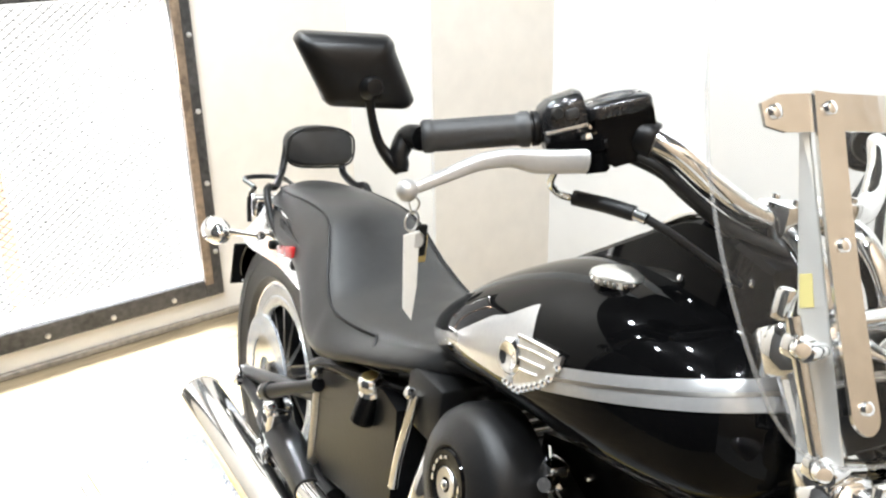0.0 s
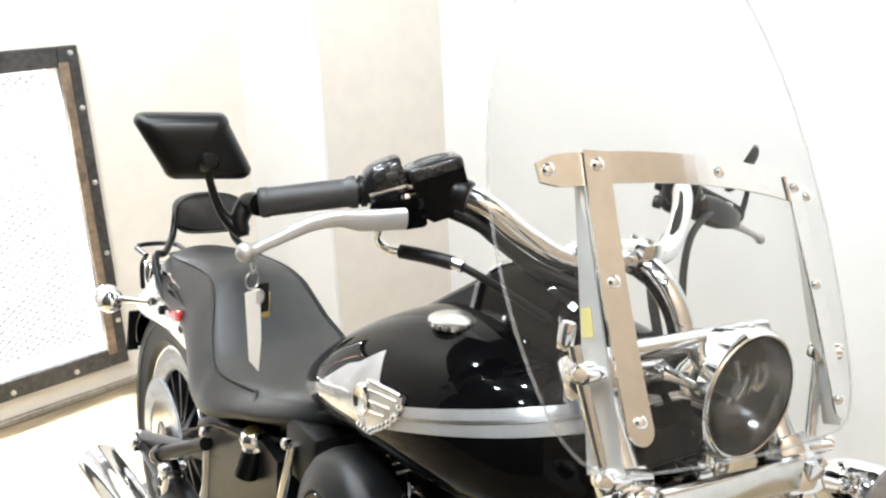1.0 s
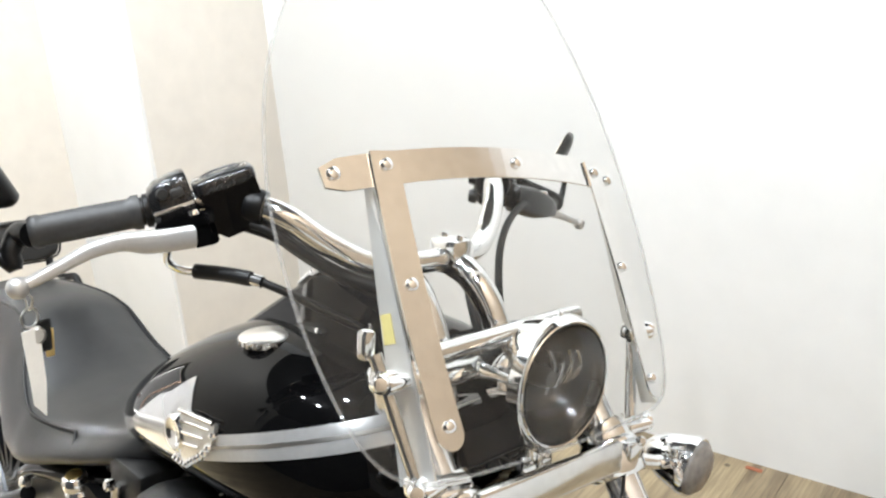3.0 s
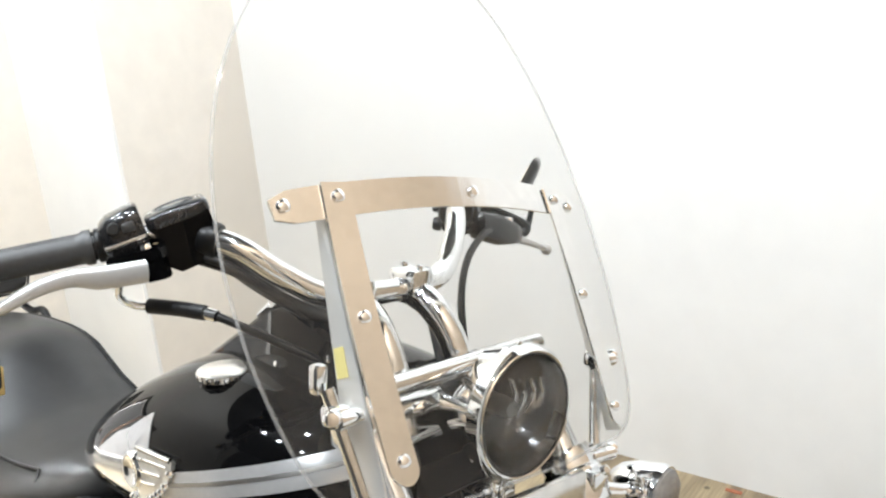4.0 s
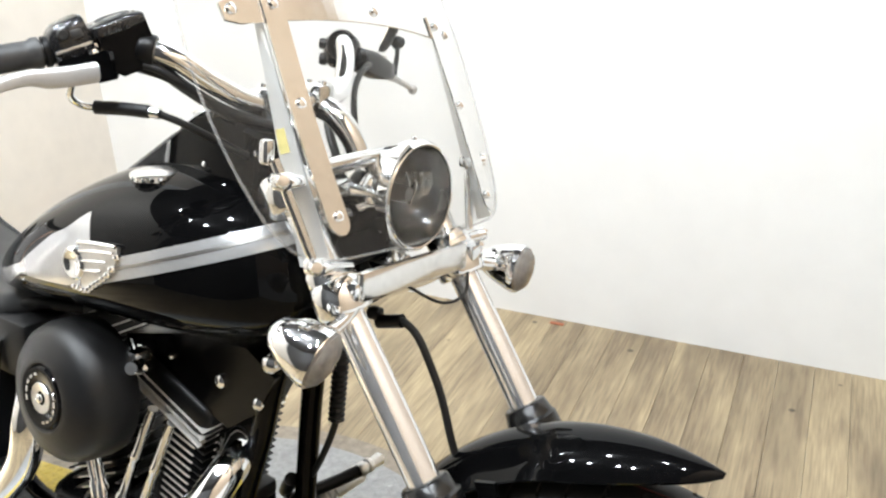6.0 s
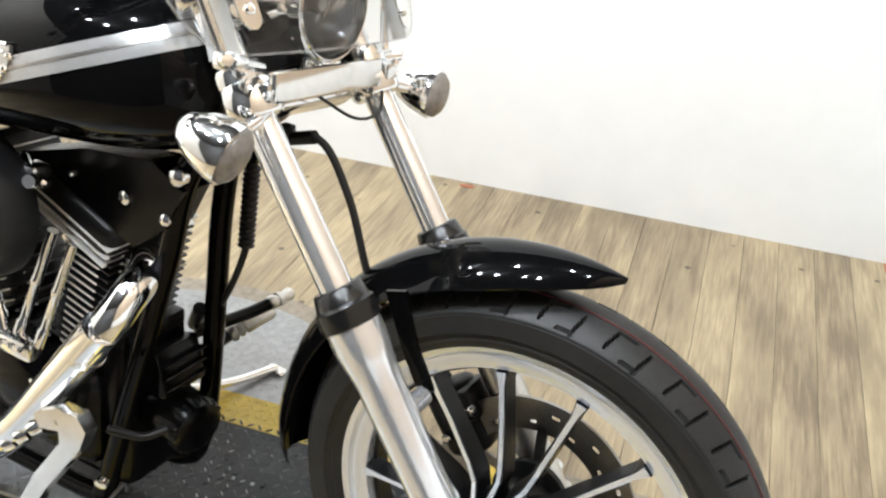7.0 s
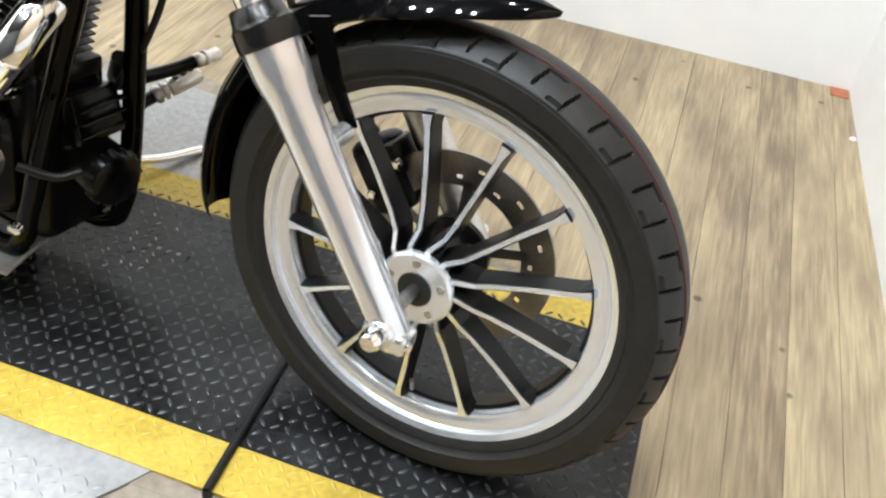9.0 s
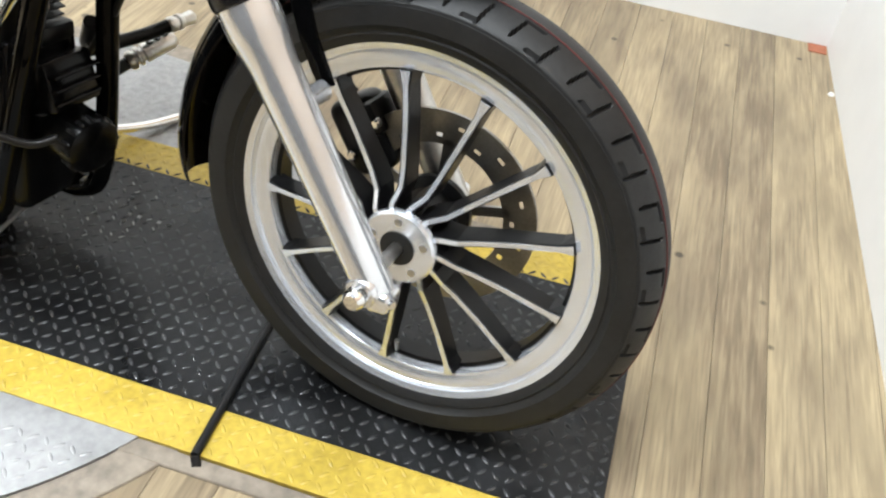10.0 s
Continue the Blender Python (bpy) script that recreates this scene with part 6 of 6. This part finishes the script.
part("swing_arm", merge(tube([(-1.25, -0.20, 0.31), (-1.55, -0.205, 0.30), (-1.80, -0.21, 0.315)], 0.022, 14, 3), tube([(-1.28, -0.19, 0.50), (-1.50, -0.20, 0.42), (-1.78, -0.21, 0.325)], 0.016, 14, 3)), SATIN, bike, "black rear swing arm")
part("swing_arm", tube([(-1.25, 0.09, 0.31), (-1.80, 0.05, 0.315)], 0.022, 14, 1), SATIN, bike)
part("axle_adjuster", merge(box(0.05, 0.02, 0.03, 0.005, 2, (-1.78, -0.228, 0.318)), bolt((-1.755, -0.235, 0.322), (0, -1, 0), 0.016, 0.014)), CHROME, bike, "chrome axle adjuster")

rf = part("rear_fender", fender_mesh(0.352, 0.098, 18, 158, 48, 0.055, 0.85), GLOSS, bike, "gloss black rear fender", Matrix.Translation(rear + Vector((0.02, 0.005, 0.045))))
for sg in (-1, 1):
    rows = []
    for x, z, h in ((-1.36, 0.635, 0.028), (-1.43, 0.655, 0.049), (-1.50, 0.676, 0.055), (-1.60, 0.685, 0.060), (-1.68, 0.690, 0.064), (-1.76, 0.682, 0.066), (-1.86, 0.635, 0.034), (-1.93, 0.612, 0.014)):
        y = -0.075 + sg * (0.110 + 0.006 * (x + 1.33))
        rows.append([Vector((x, y + sg * 0.004, z - h)), Vector((x, y + sg * 0.006, z)), Vector((x, y + sg * 0.004, z + h)), Vector((x, y - sg * 0.006, z + h)), Vector((x, y - sg * 0.006, z - h))])
    st = part("fender_strut", loft(rows), CHROME, bike, "chrome fender strut")
    for x, z in ((-1.405, 0.672), (-1.555, 0.668), (-1.70, 0.665)):
        part("strut_bolt", bolt((x, -0.075 + sg * (0.118 + 0.006 * (x + 1.33)), z), (0, sg, 0), 0.011, 0.010), SATIN, st, "black bolt head")
    if sg < 0:
        part("strut_inset", loft([[Vector((x, yy, z)) for x, z in ((-1.645, 0.742), (-1.600, 0.738), (-1.500, 0.715), (-1.415, 0.682), (-1.470, 0.672), (-1.60, 0.688), (-1.645, 0.705))] for yy in (-0.1975, -0.190)]), GLOSS, st, "gloss black inset of the strut", smooth=False)
        part("reflector", box(0.090, 0.012, 0.024, 0.004, 2), RED, st, "red reflector on the strut", Matrix.Translation((-1.575, -0.205, 0.692)) @ Matrix.Rotation(radians(-16), 4, "Y"))
    bar = smooth_path([(-1.62, -0.075 + sg * 0.118, 0.690), (-1.70, -0.075 + sg * 0.121, 0.72), (-1.755, -0.072 + sg * 0.120, 0.775), (-1.80, -0.060 + sg * 0.098, 0.770), (-1.865, -0.045 + sg * 0.080, 0.780), (-1.885, -0.038 + sg * 0.074, 0.80), (-1.90, -0.032 + sg * 0.070, 0.842)], 5)
    part("sissy_bar", tube(bar, 0.0085, 12, 0), SATIN, bike, "black backrest upright")
pad_out = [(0.085 * math.copysign(abs(math.cos(a)) ** 0.55, math.cos(a)), 0.043 * math.copysign(abs(math.sin(a)) ** 0.55, math.sin(a)) + 0.010 * math.cos(a * 1.0) ** 2 * 0) for a in [2 * math.pi * k / 40 for k in range(40)]]
pad = part("backrest_pad", loft([[Vector((x, y * k, z * k + (0.012 * (1 - (y / 0.085) ** 2) if z > 0 else 0))) for y, z in pad_out] for x, k in ((-0.024, 0.86), (-0.018, 0.98), (0.006, 1.0), (0.018, 0.95), (0.024, 0.82))]), LEATHER, bike, "black vinyl backrest pad", Matrix.Translation((-1.895, -0.024, 0.838)) @ Matrix.Rotation(radians(-8), 4, "Y"))
part("pad_piping", tube([Vector((-1.8755, y - 0.024, z + 0.838 + 0.012 * (1 - (y / 0.085) ** 2) * (z > 0))) for y, z in pad_out[::2] + pad_out[:1]], 0.0028, 6, 0, False), SOFT, pad, "raised piping round the pad")
sg_r = signal((-1.905, -0.262, 0.640), (-1, -0.05, 0), (-1.80, -0.19, 0.655), 0.032)
signal((-1.905, 0.10, 0.640), (-1, 0.05, 0), (-1.80, 0.03, 0.655), 0.032)
pb = part("plate_bracket", box(0.006, 0.115, 0.120, 0.003, 1), SATIN, bike, "black number plate bracket", Matrix.Translation((-2.035, -0.125, 0.505)) @ Matrix.Rotation(radians(12), 4, "Y"))
# solid white blocks paint the brightness seen through the bracket's slots
for k in range(4):
    part("plate_slot_light", box(0.008, 0.012, 0.006, 0.001, 1), PAPER, pb, "white block standing in for brightness through a mounting slot", Matrix.Translation((-2.030, -0.105 + 0.004 * k, 0.540 - 0.024 * k)))
part("plate_slot_light", box(0.008, 0.045, 0.006, 0.001, 1), PAPER, pb, "white block standing in for brightness through a mounting slot", Matrix.Translation((-2.026, -0.135, 0.460)))
tl = part("tail_lamp", merge(box(0.07, 0.085, 0.055, 0.014, 3, (-2.02, -0.105, 0.665))), CHROME, bike, "chrome tail lamp housing")
part("rack", merge(tube([(-1.96, -0.155, 0.725), (-2.06, -0.150, 0.725), (-2.06, -0.06, 0.725), (-1.96, -0.05, 0.725)], 0.006, 10, 3), tube([(-1.96, -0.155, 0.725), (-2.0, -0.155, 0.69), (-1.99, -0.155, 0.63)], 0.006, 10, 3)), SATIN, bike, "small black rear rack")

# right side: oil tank, battery cover, pegs
ot = part("oil_tank", loft([[Vector((x, yy + yc(x), z)) for x, z in ((-1.045, 0.600), (-1.10, 0.612), (-1.33, 0.560), (-1.365, 0.52), (-1.35, 0.36), (-1.30, 0.335), (-1.08, 0.375), (-1.04, 0.42))] for yy in (-0.155, -0.150, -0.05, 0.10)]), SATIN, bike, "black oil tank under the seat", sharp=30)
dip = part("oil_cap", lathe([(0, 0.020), (0.016, 0.020), (0.0185, 0.018), (0.0200, 0.012), (0.0215, 0.010), (0.0215, -0.002), (0.018, -0.006), (0.022, -0.012), (0, -0.012)], 28, aim((-1.132, -0.204, 0.604), (0.10, -0.25, 0.96))), CHROME, ot, "chrome oil filler cap")
part("cap_disc", lathe([(0, 0.0215), (0.0125, 0.0215), (0.0135, 0.0205), (0, 0.0195)], 24, aim((-1.132, -0.204, 0.604), (0.10, -0.25, 0.96))), BRASS, dip, "worn round cap badge")
# neck in deep black, which also paints the shade of the recess below the cap
part("cap_neck_and_shade", lathe([(0.0185, 0), (0.020, -0.03), (0.020, -0.06), (0, -0.06)], 24, aim((-1.132, -0.200, 0.594), (0.08, 0.25, 1))), DEEP, ot)
part("seat_rail", tube([(-1.0, -0.13, 0.625), (-1.15, -0.185, 0.600), (-1.30, -0.205, 0.565), (-1.36, -0.21, 0.535)], 0.016, 12, 4), GLOSS, bike, "black frame rail under the seat")
part("rail_bolt", bolt((-1.318, -0.222, 0.540), (0.1, -1, 0.05), 0.013, 0.012), CHROME, bike)
part("rear_strut", tube([(-1.350, -0.205, 0.540), (-1.352, -0.205, 0.44), (-1.36, -0.205, 0.32)], 0.011, 12, 2), STEEL, bike, "chrome upright rod")
part("passenger_peg", lathe([(0, 0), (0.017, 0.0), (0.019, 0.004), (0.019, 0.02), (0.015, 0.024), (0.012, 0.15), (0.014, 0.20), (0, 0.20)], 20, aim((-1.475, -0.265, 0.432), (0.92, 0.20, 0.50))), SATIN, bike, "black passenger peg with a metal end")
part("peg_end", lathe([(0, 0.008), (0.014, 0.007), (0.019, 0.0), (0.019, -0.004), (0, -0.004)], 18, aim((-1.478, -0.266, 0.430), (-0.92, -0.20, -0.50))), CHROME, bike)
part("battery_box", box(0.11, 0.12, 0.10, 0.012, 2, (-0.985, -0.13, 0.640)), WRINKLE, bike, "black box behind the air cleaner")
part("bracket_rod", tube([(-0.995, -0.195, 0.655), (-1.0, -0.20, 0.61), (-1.012, -0.205, 0.54), (-1.02, -0.205, 0.48)], 0.008, 10, 3), CHROME, bike, "chrome bracket rod")
part("rod_nut", bolt((-0.992, -0.205, 0.660), (0, -1, 0.2), 0.010, 0.010), CHROME, bike)
part("wiring", tube([(-0.90, -0.10, 0.70), (-0.98, -0.15, 0.705), (-1.05, -0.16, 0.66), (-1.12, -0.15, 0.62)], 0.010, 10, 4), SOFT, bike, "black wiring below the seat")
stand_foot = BIKE.inverted() @ Vector((-0.738, 0.432, 0.002))
ss = part("side_stand", tube([(-0.86, 0.07, 0.14), (-0.85, 0.14, 0.115), BIKE.inverted() @ Vector((-0.785, 0.325, 0.022)), stand_foot + Vector((0, 0, 0.006))], 0.010, 12, 5), POLISHED, bike, "polished side stand")
part("stand_foot", box(0.05, 0.03, 0.008, 0.003, 1), POLISHED, ss, "", Matrix.Translation(stand_foot))
# ---- platform and turntable ----
S0, S1, N0, N1 = 0.357 - 2.52, 0.357, -0.200, 0.447
YW = 0.085
plat = tagged(put("lift_platform", box(S1 - S0, N1 - N0 - 2 * YW - 0.002, 0.024, at=((S0 + S1) / 2, (N0 + N1) / 2, -0.012)), PLATE_BLACK, None, m=ROOM, smooth=False), "long black tread plate platform with yellow edges under the motorcycle", "platform")
for n0, lab in ((N0, "worn yellow painted edge plate"), (N1 - YW, "worn yellow painted edge plate")):
    put("edge_plate", box(S1 - S0, YW, 0.025, at=((S0 + S1) / 2, n0 + YW / 2, -0.0125)), PLATE_YELLOW, plat, lab, m=ROOM, smooth=False)
for n0, n1 in ((N0 - 0.030, N0 - 0.001), (N1 + 0.001, N1 + 0.030)):
    put("frame_strip", box(S1 - S0, n1 - n0, 0.020, 0.002, 1, at=((S0 + S1) / 2, (n0 + n1) / 2, -0.0150)), RUST, plat, "worn grey-brown frame strip", m=ROOM, smooth=False)
TC, TR = (-0.88, 0.124), 0.645
table = tagged(put("turntable", lathe([(0, 0.0075), (TR, 0.0075), (TR, -0.004), (0, -0.004)], 128, Matrix.Translation(room(*TC, WOOD))), PLATE_SILVER, None, smooth=False), "round bare metal tread plate turntable set in the floor", "turntable")
# worn metal frame ring in brownish paint, drawn smooth
ring_out = tagged(put("floor_ring", lathe([(TR + 0.002, 0.004), (TR + 0.056, 0.004), (TR + 0.058, 0.002), (TR + 0.058, -0.006), (TR + 0.002, -0.006)], 128, Matrix.Translation(room(*TC, WOOD)), closed=True), RUST, None, smooth=False), "worn grey-brown metal frame ring round the turntable", "ring")


def lugs(name, inside, s0, s1, n0, n1, z, material, parent, pitch=0.0215, length=0.0092, width=0.0031, high=0.0024):
    """Raised tread lugs, turned by turns to one side and the other."""
    verts, faces = [], []
    prof = [(-1, 0), (-0.55, 0.75), (0, 1.0), (0.55, 0.75), (1, 0)]
    rng = np.random.RandomState(3)
    for i in range(int((s1 - s0) / pitch) + 1):
        for j in range(int((n1 - n0) / pitch) + 1):
            s = s0 + (i + 0.5) * pitch
            n = n0 + (j + 0.5) * pitch
            if not inside(s, n):
                continue
            a = radians(45 if (i + j) % 2 else -45) + AZ * 0 + rng.normal(0, 0.03)
            ca, sa = math.cos(a), math.sin(a)
            k = len(verts)
            for u, w in prof:
                for v, h in ((-1, 0), (0, 1), (1, 0)):
                    x, y = u * length, v * width * (w if abs(u) < 1 else 0.05)
                    p = room(s + x * ca - y * sa, n + x * sa + y * ca, z + high * h * (w if abs(u) < 1 else 0.0))
                    verts.append(p[:])
            for q in range(4):
                for c in range(2):
                    b = k + q * 3 + c
                    faces.append((b, b + 3, b + 4, b + 1))
    me = bpy.data.meshes.new(name)
    me.from_pydata(verts, [], faces)
    for f in me.polygons:
        f.use_smooth = True
    me.materials.append(material)
    ob = tagged(new(name, me), kind="stuff")
    ob.parent = parent
    return ob


lugs("tread_relief", lambda s, n: True, S0 + 0.004, S1 - 0.004, N0 + YW + 0.001, N1 - YW - 0.001, 0.0, LUG_BLACK, plat)
for n0 in (N0, N1 - YW):
    lugs("edge_relief", lambda s, n: True, S0 + 0.004, S1 - 0.004, n0 + 0.001, n0 + YW - 0.001, 0.0, PLATE_YELLOW, plat)
lugs("table_relief", lambda s, n: (s - TC[0]) ** 2 + (n - TC[1]) ** 2 < (TR - 0.012) ** 2 and not (N0 - 0.034 < n < N1 + 0.034), TC[0] - TR, TC[0] + TR, TC[1] - TR, TC[1] + TR, WOOD + 0.0075, PLATE_SILVER, table)
# worn bright lugs on the platform
rng = random.Random(5)
for k in range(34):
    s, n = -0.60 + rng.gauss(0, 0.042), 0.225 + rng.gauss(0, 0.030)
    s, n = round(s / 0.0205) * 0.0205 - 0.003, round(n / 0.0205) * 0.0205 + 0.002
    put("worn_spot", box(0.010, 0.0030, 0.0010, 0.0004, 1), PLATE_SILVER, plat, "", ROOM @ Matrix.Translation((s, n, 0.0018)) @ Matrix.Rotation(radians(45 if k % 2 else -45), 4, "Z"), smooth=False)
# joint in the platform with a black seal rod
joint = tagged(put("platform_joint", merge(tube([room(-0.243, N0 + 0.42, 0.003), room(-0.232, N0 + 0.10, 0.004), room(-0.228, N0 - 0.004, 0.004)], 0.0072, 12, 4), tube([room(-0.228, N0 - 0.004, 0.004), room(-0.222, N0 - 0.012, -0.006), room(-0.220, N0 - 0.016, WOOD + 0.004)], 0.007, 10, 4)), SOFT, None), "black rubber seal rod across the platform's joint", "seal rod")
pad_top = tagged(put("lift_pad", box(0.24, 0.17, 0.008, 0.002, 1, at=(-0.80, 0.055, 0.108)), PLATE_SILVER, None, m=ROOM, smooth=False), "bare tread plate lift pad under the motorcycle's frame", "lift pad")
lugs("pad_relief", lambda s, n: True, -0.918, -0.684, -0.026, 0.136, 0.112, PLATE_SILVER, pad_top, 0.030, 0.0150, 0.0050)
part("pad_post", box(0.10, 0.08, 0.104, 0.006, 1, at=(-0.82, 0.09, 0.052)), SATIN, pad_top, "black post under the pad", ROOM, smooth=False)

# debris on the floor by the walls
for s, n, w, d in ((-0.55, 1.590, 0.045, 0.014), (0.705, 1.570, 0.05, 0.05)):
    bm = box(w, d, 0.003, 0.001, 1, at=(s, n, WOOD + 0.002))
    tagged(put("red_scrap", bm, mat("faded_red_scrap", (0.42, 0.14, 0.07), 0.6, vary=0.25, vscale=40), None, m=ROOM, smooth=False), "small faded red scrap on the plank floor", "scrap")
tagged(put("plastic_button", lathe([(0, 0.005), (0.007, 0.004), (0.009, 0), (0, 0)], 12, Matrix.Translation(room(0.735, 1.33, WOOD))), PAPER, None), "small white plastic button at the wall's foot", "button")

# ---- planks ----
PWID, GAP = 0.096, 0.0009
floor_ob = bpy.data.objects["floor"]


def plank_mesh(length):
    bm = box(PWID - GAP, length - GAP, 0.010, 0.0003, 1)
    me = bpy.data.meshes.new("plank")
    bm.to_mesh(me)
    bm.free()
    me.materials.append(PLANK)
    return me


kinds = [plank_mesh(q) for q in (4.60,)]
rng = random.Random(11)
s, i = S_RIGHT + 0.20 - PWID / 2, 0
while s > S_DOOR - PWID:
    n = N_BACK + 0.05 - 2.15
    while n > N_FRONT - 0.6:
        if n - 2.30 < N_BACK + 0.05:
            top = min(n + 2.30, N_BACK + 0.05)
            ob = new("plank", kinds[0])
            ob.parent = floor_ob
            lo = max(n - 2.30, N_FRONT)
            if top - lo > 0.02:
                ob.matrix_basis = ROOM @ Matrix.Translation((s, (top + lo) / 2, WOOD - 0.005)) @ Matrix.Diagonal((1, (top - lo - 0.0012) / 4.60, 1, 1))
            else:
                bpy.data.objects.remove(ob)
        n -= 4.60
    s -= PWID
    i += 1
